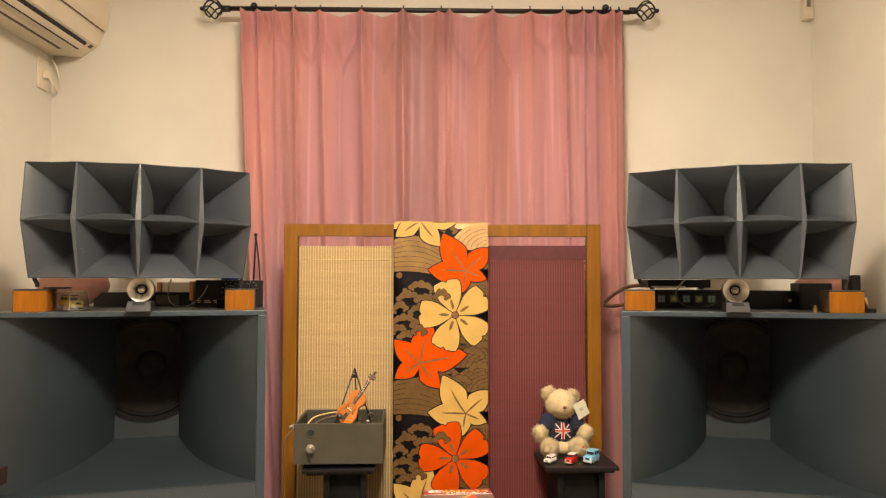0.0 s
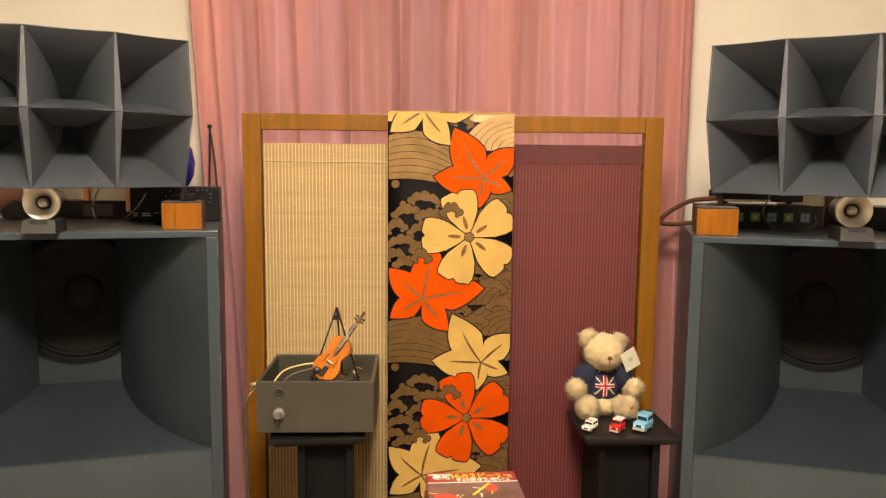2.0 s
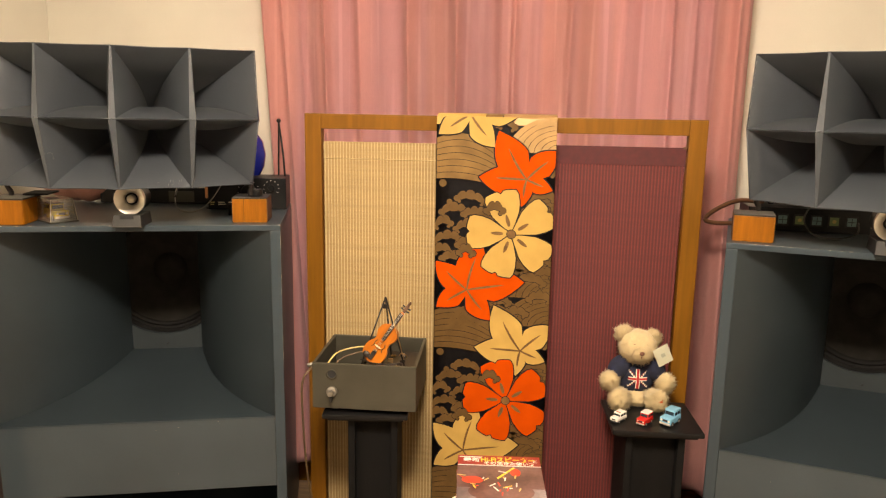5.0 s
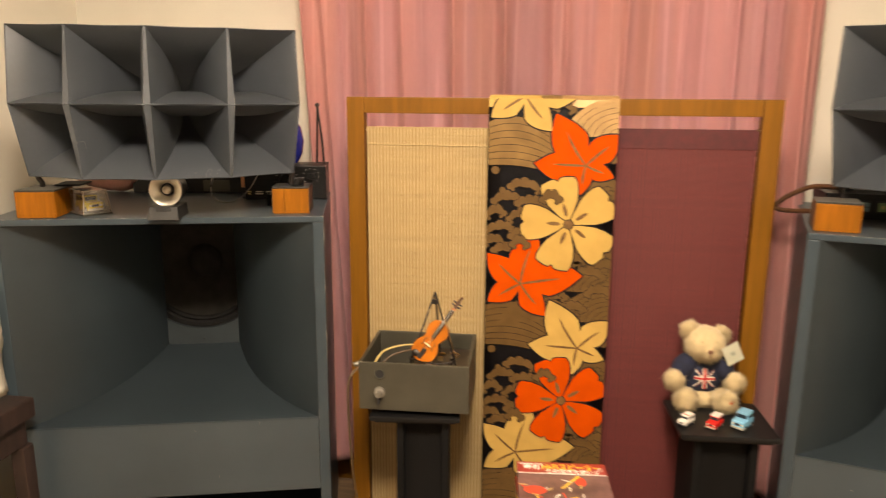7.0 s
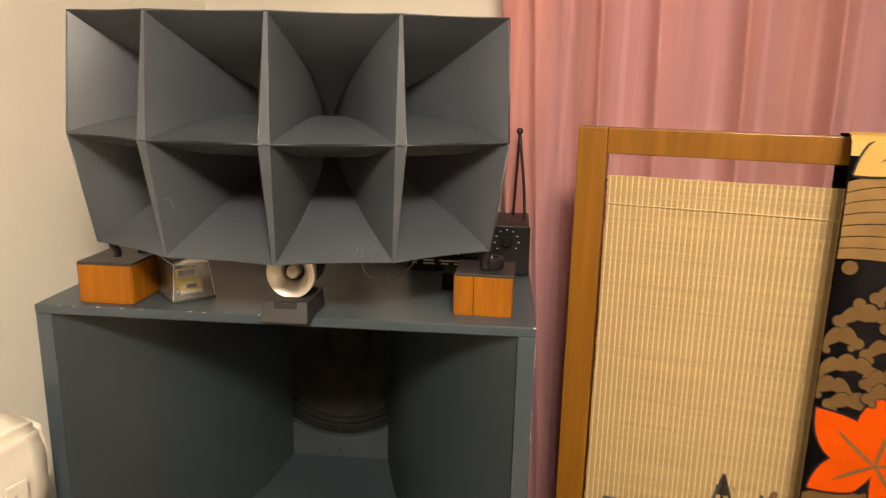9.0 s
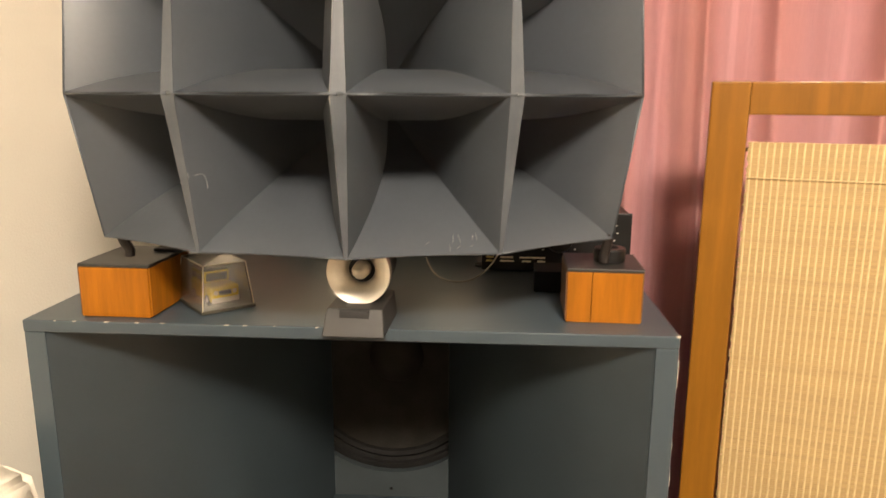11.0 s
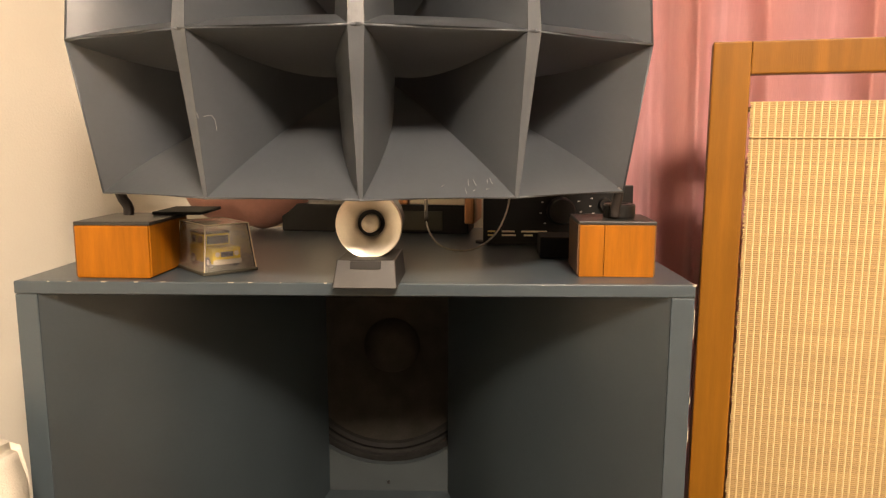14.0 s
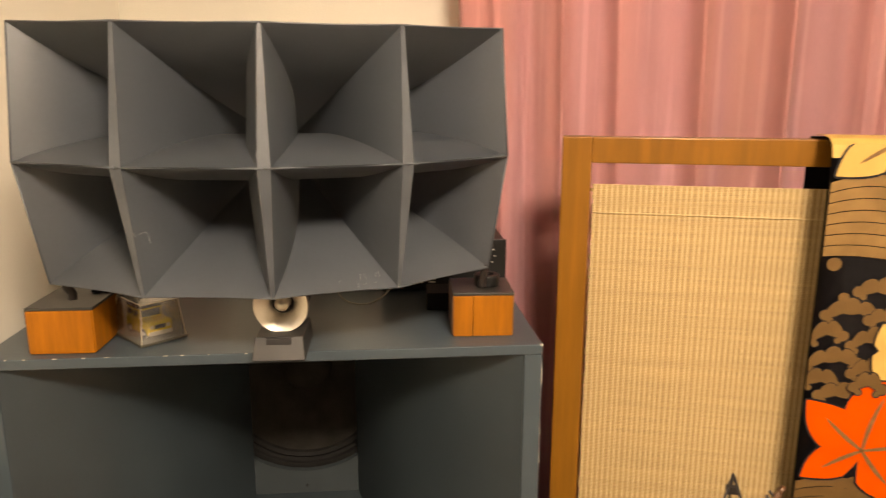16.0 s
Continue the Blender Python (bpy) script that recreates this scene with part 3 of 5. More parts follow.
def multicell_horn(m, label):
    horn = thing("multicell_horn", m, label, "horn loudspeaker", "pair of multicell horns")
    for i in range(4):
        for j in range(2):
            part("cell", horn_cell((i - 1.5) * STEP, (j - 0.5) * RISE, i > 0, i < 3), HORN, horn)
    rim = bmesh.new()
    P = lambda i, j: RAD * horn_dir((i - 2) * STEP, (j - 1) * RISE)
    for i in range(5):
        for j in range(3):
            wide = 0.0014
            if j < 2 and i in (0, 4):
                rod(P(i, j), P(i, j + 1), 0.0015, seg=6, bm=rim)
            elif j < 2:
                # flat gore between two cells: broad at the equator, narrow at the outer end
                ends = ((P(i, 1), 0.0079), (P(i, 0 if j == 0 else 2), 0.0024))
                out = horn_dir((i - 2) * STEP, 0)
                side = Vector((-out.y, out.x, 0))
                v = [rim.verts.new(p + side * w * sx + out * d) for p, w in ends for sx in (-1, 1) for d in (-0.006, 0.0003)]
                for f in ((0, 1, 3, 2), (4, 6, 7, 5), (0, 4, 5, 1), (2, 3, 7, 6), (1, 5, 7, 3), (0, 2, 6, 4)):
                    rim.faces.new([v[q] for q in f])
            if i < 4:
                # edges bow slightly back between the corners
                a, c = P(i, j), P(i + 1, j)
                tube([a, a.lerp(c, 0.5) * 0.994 + Vector((0, 0, 0)), c], 0.0014 if j != 1 else 0.0019, 6, rim, steps=3)
            ball(P(i, j), wide * 1.05, rim, sub=1)
    bmesh.ops.recalc_face_normals(rim, faces=rim.faces)
    part("rim", rim, HORNRIM, horn, "worn grey rim bars")
    part("throat", lathe([(0.045, -0.05), (0.075, 0.0), (0.06, 0.06), (0.05, 0.10), (0.0, 0.10)], 24, m=Matrix.Rotation(radians(-90), 4, "X")), HORN, horn)
    part("driver", lathe([(0.0, 0.10), (0.072, 0.10), (0.078, 0.115), (0.078, 0.19), (0.06, 0.21), (0.0, 0.21)], 32, m=Matrix.Rotation(radians(-90), 4, "X")), BLACK, horn)
    for i, sx in ((0, 1), (4, -1)):
        p = P(i, 0) * (0.965 if i == 0 else 0.988)
        sx = sx if i == 0 else sx * 0.3
        part("foot", tube([p + Vector((0, 0, 0.004)), p + Vector((sx * 0.004, 0.002, -0.012)), p + Vector((sx * 0.010, 0.004, -0.024)), p + Vector((sx * 0.010, 0.004, -0.0335))], 0.0062, 8), IRON, horn)
    return horn


LHORN = pose(-1.041, 2.670, 1.263, 0, 0, 19)
RHORN = pose(1.023, 2.655, 1.263, 0, 0, -19)
west_horn = multicell_horn(LHORN, "dark grey eight-cell multicellular metal horn")


def in_cell(i, j, a, e, r):
    """A place on a cell's wall: a and e run from -1 to 1 across its mouth, r is the distance from the horn's centre."""
    s = cell_spread(r) * 0.985
    return r * horn_dir((i - 1.5) * STEP + a * STEP / 2 * s, (j - 0.5) * RISE + e * RISE / 2 * s)


part("paint_drip", tube([in_cell(1, 0, -1, -0.02, 0.468), in_cell(1, 0, -1, -0.02, 0.460), in_cell(1, 0, -1, -0.10, 0.456), in_cell(1, 0, -1, -0.26, 0.4555)], 0.0004, 5), DRIP, west_horn, "pale dried paint drip")
part("paint_drip", tube([in_cell(1, 0, -1, 0.04, 0.475), in_cell(1, 0, -1, -0.03, 0.474)], 0.0006, 5), DRIP, west_horn)
rnd = random.Random(17)
for k in range(8):
    a, r = rnd.uniform(0.0, 0.85), rnd.uniform(0.462, 0.479)
    p = in_cell(2, 0, a, -0.995, r)
    part("paint_chip", tube([p, in_cell(2, 0, a + rnd.uniform(0.01, 0.06), -0.995, r - rnd.uniform(0.0, 0.01))], 0.0004, 4, steps=1), DRIP, west_horn)
multicell_horn(RHORN, "dark grey eight-cell multicellular metal horn")

DECK = FL + HH


def wood_block(m, w, h, d, label, split=0.0):
    blk = thing("wooden_block", m, label, "wood block", "blocks under the horns")
    if split:
        part("body", box(0, w * split - 0.0003, 0, d, 0, h, 0.0005), BLOCK, blk)
        part("body", box(w * split + 0.0003, w, 0.0003, d, 0, h, 0.0005), BLOCK, blk)
    else:
        part("body", box(0, w, 0, d, 0, h, 0.0015), BLOCK, blk)
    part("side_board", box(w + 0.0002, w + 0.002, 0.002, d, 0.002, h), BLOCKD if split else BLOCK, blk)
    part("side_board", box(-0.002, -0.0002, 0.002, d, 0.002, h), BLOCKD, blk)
    part("top_plate", box(-0.001, w + 0.002, 0.0, d + 0.001, h + 0.0002, h + 0.0045, 0.001), PLINTH, blk)
    return blk


LB_H = 0.0625
wood_block(pose(-1.258, 2.244, DECK + 0.0005, 0, 0, 14), 0.088, LB_H, 0.11, "orange-brown wood block under a horn foot")
wood_block(pose(-0.690, 2.425, DECK + 0.0005, 0, 0, 13), 0.0885, LB_H, 0.09, "orange-brown split wood block under a horn foot", 0.33)
wood_block(pose(0.590, 2.428, DECK + 0.0005, 0, 0, -14), 0.0905, LB_H, 0.09, "orange-brown wood block under a horn foot")
wood_block(pose(1.160, 2.262, DECK + 0.0005, 0, 0, -14), 0.092, LB_H, 0.11, "orange-brown wood block under a horn foot")


def puck(x, y):
    p = thing("rubber_puck", pose(x, y, DECK + LB_H + 0.0055), "black round rubber puck under the horn", "rubber foot")
    part("body", lathe([(0, 0), (0.0185, 0), (0.0195, 0.002), (0.0195, 0.015), (0.018, 0.017), (0.011, 0.0172), (0.009, 0.012), (0, 0.012)], 28), BLACK, p)


puck(-0.648, 2.482)


def bullet_tweeter(m, label):
    """Small round horn tweeter with a bullet plug, on a sloped plinth."""
    tw = thing("bullet_tweeter", m, label, "tweeter", "pair of bullet tweeters")
    face = Matrix.Translation((0, 0, 0.066)) @ Matrix.Rotation(radians(90), 4, "X")
    part("horn_ring", lathe([(0.0375, -0.012), (0.0385, 0.0), (0.0375, 0.003), (0.034, 0.0015), (0.027, -0.004), (0.020, -0.010), (0.0165, -0.016), (0.0155, -0.024)], 48, m=face), STEEL, tw)
    part("throat_ring", lathe([(0.0158, -0.019), (0.0135, -0.0205), (0.0118, -0.021), (0.0105, -0.024)], 40, m=face), RUBBER, tw)
    part("bullet", lathe([(0.0108, -0.024), (0.0100, -0.008), (0.0085, -0.004), (0.004, 0.0005), (0.0, 0.0035)], 32, m=face), STEEL, tw)
    part("magnet", lathe([(0.0, -0.075), (0.031, -0.075), (0.034, -0.072), (0.034, -0.020), (0.037, -0.012)], 40, m=face), BLACK, tw)
    wedge = bmesh.new()
    for x in (-0.036, 0.036):
        wedge.verts.new((x, -0.040, 0))
        wedge.verts.new((x * 0.9, -0.026, 0.030))
        wedge.verts.new((x * 0.9, 0.06, 0.030))
        wedge.verts.new((x, 0.06, 0))
    wedge.verts.ensure_lookup_table()
    v = wedge.verts
    for f in ((0, 1, 2, 3), (7, 6, 5, 4), (0, 4, 5, 1), (1, 5, 6, 2), (2, 6, 7, 3), (3, 7, 4, 0)):
        wedge.faces.new([v[i] for i in f])
    bmesh.ops.recalc_face_normals(wedge, faces=wedge.faces)
    bmesh.ops.bevel(wedge, geom=wedge.edges[:], offset=0.001, segments=1, affect="EDGES")
    part("plinth", wedge, PLINTH, tw)
    part("front_notch", box(-0.017, 0.017, -0.0318, -0.0262, 0.0205, 0.0288, 0.0005), RUBBER, tw)
    part("cradle", box(-0.016, 0.016, 0.002, 0.05, 0.0303, 0.036, 0.002), RUBBER, tw)
    return tw


bullet_tweeter(pose(-0.918, 2.322, DECK + 0.0005, 0, 0, 14), "aluminium bullet tweeter on a dark grey wedge plinth")
bullet_tweeter(pose(0.905, 2.325, DECK + 0.0005, 0, 0, -14), "aluminium bullet tweeter on a dark grey wedge plinth")


# ---- the screen stand with its two blinds ----
SY = 2.588
stand = thing("wooden_screen_stand", pose(0, SY + 0.015, FL), "amber-stained wooden screen frame standing on the floor", "screen frame")
ST = 1.283 - FL
for s in (-1, 1):
    x0, x1 = (-0.541, -0.494) if s < 0 else (0.503, 0.55)
    part("upright", box(x0, x1, -0.015, 0.018, 0.03, ST, 0.0025), OAK, stand)
    part("foot", box(x0 - 0.002, x1 + 0.002, -0.14, 0.16, 0.0, 0.0298, 0.004), OAK, stand)
part("top_rail", box(-0.4938, 0.5028, -0.0125, 0.0155, ST - 0.042, ST - 0.0005, 0.002), OAK, stand)
part("bottom_rail", box(-0.4938, 0.5028, -0.0125, 0.0155, 0.06, 0.10, 0.002), OAK, stand)
for x, z in ((0.504, ST - 0.075),):
    part("peg", rod((x, -0.004, z), (x + (0.012 if x < 0 else -0.012), -0.004, z), 0.003), BLOCKD, stand)


def reed_blind(x0, x1, z0, z1, mreed, mthread, mhem, label, hem, pitch, tw):
    """Reeds laid crosswise, held by upright threads."""
    rnd = random.Random(int(x0 * 1000))
    bl = thing("reed_blind", pose((x0 + x1) / 2, SY + 0.012, z0), label, "reed blind", "blinds in the screen")
    w, h = x1 - x0, z1 - z0
    b = bmesh.new()
    n = int(h / 0.0028)
    verts, faces = [], []
    for i in range(n):
        z = h * i / n
        t = h / n
        e = rnd.uniform(-0.0015, 0.0015)
        y = 0.0 if hem else rnd.uniform(-0.0001, 0.0001)
        k = len(verts)
        for x in (-w / 2 + e, w / 2 + e):
            verts += [(x, y - 0.0004, z), (x, y - 0.0008, z + t / 2), (x, y - 0.0004, z + t), (x, y + 0.0008, z + t / 2)]
        for a in range(4):
            faces.append((k + a, k + (a + 1) % 4, k + 4 + (a + 1) % 4, k + 4 + a))
    me = bpy.data.meshes.new("reeds")
    me.from_pydata(verts, [], faces)
    me.materials.append(mreed)
    b.free()
    reeds = new("reeds", me)
    reeds.parent = bl
    tagged(reeds, kind="stuff")
    m = int(w / pitch)
    base = None
    for i in range(m + 1):
        x = -w / 2 + 0.004 + i * (w - 0.008) / m
        if base is None:
            tb = bmesh.new()
            prev = None
            for k in range(41):
                z = h * k / 40
                row = [tb.verts.new((d, yy, z)) for d, yy in ((-tw, -0.0012), (0, -0.0017), (tw, -0.0012))]
                if prev:
                    for a in range(2):
                        tb.faces.new((prev[a], prev[a + 1], row[a + 1], row[a]))
                prev = row
            base = part("thread", tb, mthread, bl)
            base.location = (x, 0, 0)
        else:
            o = new("thread", base.data)
            o.parent = bl
            o.location = (x + rnd.uniform(-0.0006, 0.0006), 0, 0)
    if hem:
        part("hem", box(-w / 2 - 0.003, w / 2 + 0.003, -0.0030, -0.0024, h - 0.048, h + 0.001), mhem, bl)
    else:
        part("stitch_line", tube([(-w / 2, -0.0025, h - 0.0465), (0, -0.0027, h - 0.047), (w / 2, -0.0025, h - 0.048)], 0.0009, 6), mthread, bl)
    part("hanging_bar", rod((-w / 2 - 0.006, 0.004, h - 0.01), (w / 2 + 0.006, 0.004, h - 0.01), 0.003), mhem, bl)
    return bl


reed_blind(-0.490, -0.100, FL + 0.10, 1.2065, REED, THREADC, BLOCKD, "pale straw reed blind with cream upright threads", False, 0.0090, 0.0013)
reed_blind(0.100, 0.497, FL + 0.10, 1.2085, BURG, BURGT, BURGH, "burgundy reed blind with dark hem", True, 0.0086, 0.0020)

# ---- the brocade sash over the screen ----
OY = 2.527
sash = thing("brocade_sash", pose(0, OY, FL), "black silk brocade sash with flowers, leaves and clouds", "silk sash")
b = bmesh.new()
path = [(0.0, 0.02)] + [(0.0, z / 20 * (ST - 0.03)) for z in range(1, 20)] + [(0.001, ST - 0.022), (0.008, ST - 0.006), (0.020, ST + 0.002), (0.045, ST + 0.005), (0.100, ST + 0.003), (0.109, ST - 0.012), (0.111, ST - 0.05), (0.112, 0.75), (0.113, 0.5)]
rows = []
for i, (y, z) in enumerate(path):
    rows.append([b.verts.new((-0.160 + 0.316 * k / 8, y + 0.0006 * math.sin(k * 1.3 + z * 9), z)) for k in range(9)])
for a, c in zip(rows, rows[1:]):
    for k in range(8):
        f = b.faces.new((a[k], a[k + 1], c[k + 1], c[k]))
        f.smooth = True
bmesh.ops.solidify(b, geom=b.faces[:], thickness=0.0016)
part("cloth", b, SATIN, sash)
UL, UR = -0.1595, 0.1555
# woven ground carried over the fold, its gold paler to paint the sheen there
for x0, x1, mm in ((UL, -0.030, CREAM), (-0.028, 0.015, GOLD_HALF_SHEEN), (0.017, UR, GOLD_SHEEN)):
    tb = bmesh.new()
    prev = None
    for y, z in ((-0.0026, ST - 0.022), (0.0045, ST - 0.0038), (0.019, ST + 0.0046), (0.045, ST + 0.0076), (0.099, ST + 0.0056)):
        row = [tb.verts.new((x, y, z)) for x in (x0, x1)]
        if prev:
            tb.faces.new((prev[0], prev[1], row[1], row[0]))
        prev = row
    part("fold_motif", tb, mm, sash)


def on_cloth(name, outline, material, level, centre=None, strip=False):
    """A woven motif lying on the cloth's face, cut at its selvedges and at the fold: a fan round a centre, or a strip of two edges."""
    b = bmesh.new()
    y = -0.0028 - level * 0.00028
    put = lambda p: b.verts.new((min(UR, max(UL, p[0] * 0.99)), y, min(1.2815, max(FL + 0.03, 1.25 + (p[1] - 1.25) * 0.981)) - FL))
    n = len(outline)
    if strip:
        vs = [put(p) for p in outline]
        for i in range(n // 2 - 1):
            b.faces.new((vs[i], vs[i + 1], vs[n - 2 - i], vs[n - 1 - i]))
    else:
        c = put(centre or (sum(p[0] for p in outline) / n, sum(p[1] for p in outline) / n))
        vs = [put(p) for p in outline]
        for i in range(n):
            b.faces.new((c, vs[i], vs[(i + 1) % n]))
    bmesh.ops.dissolve_degenerate(b, dist=1e-6, edges=b.edges[:])
    if not b.faces:
        b.free()
        return None
    return part(name, b, material, sash)


def blade(cx, cz, a, l, broad=0.29):
    """Outline of one broad pointed lobe of a leaf, from its centre out to its tip."""
    up, dn = [], []
    for k in range(13):
        t = k / 12
        h = broad * l * ((t / 0.42) ** 0.75 if t < 0.42 else 1 - ((t - 0.42) / 0.58) ** 1.9) + 0.002 * (1 - t)
        ang = radians(a) + 0.07 * math.sin(math.pi * t) * math.copysign(1, math.sin(radians(a)) + 0.01)
        px, pz = cx + l * t * math.cos(ang), cz + l * t * math.sin(ang)
        up.append((px - h * math.sin(ang), pz + h * math.cos(ang)))
        dn.append((px + h * math.sin(ang), pz - h * math.cos(ang)))
    return up + dn[::-1]


def grown(outline, d):
    """The outline pushed outwards by d."""
    n = len(outline)
    cx, cz = sum(p[0] for p in outline) / n, sum(p[1] for p in outline) / n
    res = []
    for i, (x, z) in enumerate(outline):
        px, pz = outline[i - 1]
        qx, qz = outline[(i + 1) % n]
        tx, tz = qx - px, qz - pz
        l = math.hypot(tx, tz) or 1
        res.append((x + tz / l * d, z - tx / l * d))
    return res


def vein(cx, cz, a, l, w, level, curve=0.0):
    pts = []
    for side in (1, -1):
        for k in (range(9) if side > 0 else range(8, -1, -1)):
            t = k / 8
            ang = radians(a) + curve * (1 - t)
            h = w * math.sin(math.pi * min(1, 0.12 + 0.88 * t)) ** 0.6 * side * 0.5
            pts.append((cx + l * t * math.cos(ang) - h * math.sin(ang), cz + l * t * math.sin(ang) + h * math.cos(ang)))
    on_cloth("vein", pts, VEIN, level, strip=True)


def leaf(cx, cz, lobes, material):
    for k, (a, l) in enumerate(lobes):
        o = blade(cx, cz, a, l)
        on_cloth("leaf_outline", grown(o, -0.0034), SATIN, 9 + 0.12 * k, strip=True)
        on_cloth("leaf_lobe", o, material, 10 + 0.2 * k, strip=True)
    for a, l in lobes:
        vein(cx, cz, a, l * 0.66, 0.0062, 12, 0.16 * math.sin(radians(a)))


def blossom(cx, cz, turn, r, material):
    for k in range(5):
        a0 = turn + 72 * k
        o = []
        for i in range(-9, 10):
            t = i / 9
            u = 1 - abs(t)
            # heart-shaped petal with a notched tip
            rad = r * (0.08 + 0.95 * min(1, u * 2.5) ** 0.52)
            if abs(t) < 0.12:
                rad *= 0.93 + 0.07 * abs(t) / 0.12
            ang = radians(a0 + t * 36.6)
            o.append((cx + rad * math.cos(ang), cz + rad * math.sin(ang)))
        on_cloth("petal_outline", grown(o, 0.0028), SATIN, 14.8 + 0.3 * k)
        on_cloth("petal", o, material, 14.95 + 0.3 * k)
        vein(cx + 0.022 * math.cos(radians(a0)), cz + 0.022 * math.sin(radians(a0)), a0, 0.034, 0.010, 17)
    for rr, mm, lv in ((0.0135, SATIN, 17.5), (0.0118, VEIN, 18)):
        on_cloth("stamen", [(cx + rr * math.cos(k * 0.5236), cz + rr * math.sin(k * 0.5236)) for k in range(12)], mm, lv)


def disc(x, z, r, mm, level, squash=1.0, name="cloud_lobe"):
    on_cloth(name, [(x + r * math.cos(k * 0.3927), z + r * squash * math.sin(k * 0.3927)) for k in range(16)], mm, level)


def cloud(x, z, w, seed, level=3.0):
    """A curling cloud bank: a scalloped crest over a hollow arch, ends rolled in, with a dark line round it."""
    rnd = random.Random(seed)
    n = max(2, int(w / 0.020))
    lean = rnd.uniform(-0.16, 0.16)
    for grow, mm, lv in ((0.0014, SATIN, level), (0.0, GOLD, level + 0.25)):
        up, dn = [], []
        for i in range(8 * n + 1):
            t = i / (8 * n)
            px = x + (t - 0.5) * w
            arch = 0.017 * math.sin(math.pi * t) ** 0.8
            puff = 0.0075 * abs(math.sin(n * math.pi * t)) ** 0.6
            up.append((px, z + arch + puff + lean * (px - x) + grow))
            dn.append((px, z + arch * 0.55 - 0.0085 - 0.003 * abs(math.sin(n * math.pi * t)) + lean * (px - x) - grow))
        on_cloth("cloud_bank", up + dn[::-1], mm, lv, strip=True)
        for s in (-1, 1):
            disc(x + s * w * 0.5, z - 0.004 + s * lean * w * 0.5, 0.0085 + grow, mm, lv + 0.02)
            disc(x + s * (w * 0.5 - 0.007), z - 0.012 + s * lean * w * 0.5, 0.0048 + grow, mm, lv + 0.04)


def stream(z0, level=2.0, top_sheen=False):
    """Broad water bands flowing down across the cloth, parted by thin dark lines; the topmost is coloured paler as
    sheen.
    """
    n = 7
    for k in range(n):
        a, c = [], []
        for i in range(15):
            t = i / 14
            x = UL + 0.235 * t
            mid = z0 - 0.016 * k * (1 - 0.35 * t) + 0.026 * math.sin(math.pi * min(1, t * 1.25)) * (1 - k * 0.14) - 0.078 * t ** 1.6
            th = 0.016 * (1 - 0.35 * t) + 0.026 * 0.14 * math.sin(math.pi * min(1, t * 1.25)) - 0.0013
            a.append((x, mid))
            c.append((x, mid - th))
        on_cloth("water_band", a + c[::-1], GOLD_HALF_SHEEN if top_sheen else GOLD, level + 0.1 * k, strip=True)


def swell(cx, cz, r0, level=2.0, top_sheen=False):
    """Concentric wave arcs rising from the selvedge; the topmost is coloured paler as sheen."""
    for k in range(9):
        ro, ri = r0 - 0.0175 * k, r0 - 0.0175 * k - 0.0162
        if ri < 0.004:
            break
        o = [(cx + ro * math.cos(t * 0.2243), cz + ro * 0.72 * math.sin(t * 0.2243)) for t in range(15)]
        i_ = [(cx + ri * math.cos(t * 0.2243), cz + ri * 0.72 * math.sin(t * 0.2243)) for t in range(14, -1, -1)]
        on_cloth("wave_band", o + i_, GOLD_SHEEN if top_sheen else GOLD, level + 0.1 * k, strip=True)


PERIOD = 0.482
for rep in range(3):
    dz = -PERIOD * rep
    c1, c2 = (CREAM, ORANGE) if rep % 2 == 0 else (ORANGE, CREAM)
    stream(1.225 + dz, top_sheen=rep == 0)
    swell(0.165, 1.19 + dz, 0.135, 1.2, top_sheen=rep == 0)
    swell(0.16, 0.79 + dz, 0.165, 1.2)
    swell(0.17, 0.985 + dz, 0.12, 1.1)
    swell(0.05, 0.845 + dz, 0.10, 1.0)
    swell(-0.02, 0.70 + dz, 0.10, 1.0)
    banks = [(-0.066, 1.062, 0.075), (-0.110, 1.028, 0.070), (-0.045, 1.018, 0.080), (-0.140, 0.992, 0.045), (-0.075, 0.985, 0.060),
             (-0.128, 0.950, 0.070), (-0.070, 0.938, 0.060), (-0.140, 0.915, 0.050), (-0.105, 0.893, 0.075), (0.010, 1.050, 0.060),
             (0.128, 1.068, 0.065), (0.110, 1.040, 0.060), (0.140, 1.012, 0.050), (0.010, 0.900, 0.060), (0.120, 0.895, 0.075), (0.060, 0.872, 0.070),
             (0.140, 0.858, 0.050), (0.105, 0.838, 0.070), (0.020, 0.770, 0.065), (0.060, 0.742, 0.070), (0.130, 0.790, 0.060), (0.025, 1.262, 0.045), (0.142, 1.140, 0.030)]
    for i, (x, z, w) in enumerate(banks):
        cloud(x, z + dz, w, 100 + i, 3.0 + 0.35 * i % 4.2)
    for x, z, r in ((-0.142, 1.103, 0.0105), (-0.123, 1.052, 0.008), (-0.152, 0.995, 0.007), (-0.148, 0.955, 0.006)):
        disc(x, z + dz, r, GOLD, 4, name="dot")
    leaf(0.083, 1.118 + dz, ((121, 0.150), (42, 0.115), (178, 0.128), (262, 0.075), (338, 0.075)), c2)
    blossom(0.047, 0.968 + dz, 106, 0.118, c1)
    leaf(-0.070, 0.806 + dz, ((76, 0.145), (10, 0.160), (138, 0.118), (212, 0.100), (308, 0.108)), c2)
    cloud(0.0, 1.035 + dz, 0.045, 300, 19.0)
    cloud(-0.075, 0.915 + dz, 0.04, 301, 19.0)
leaf(-0.070, 0.806 + PERIOD, ((76, 0.145), (10, 0.160), (138, 0.118), (212, 0.100), (308, 0.108)), CREAM)


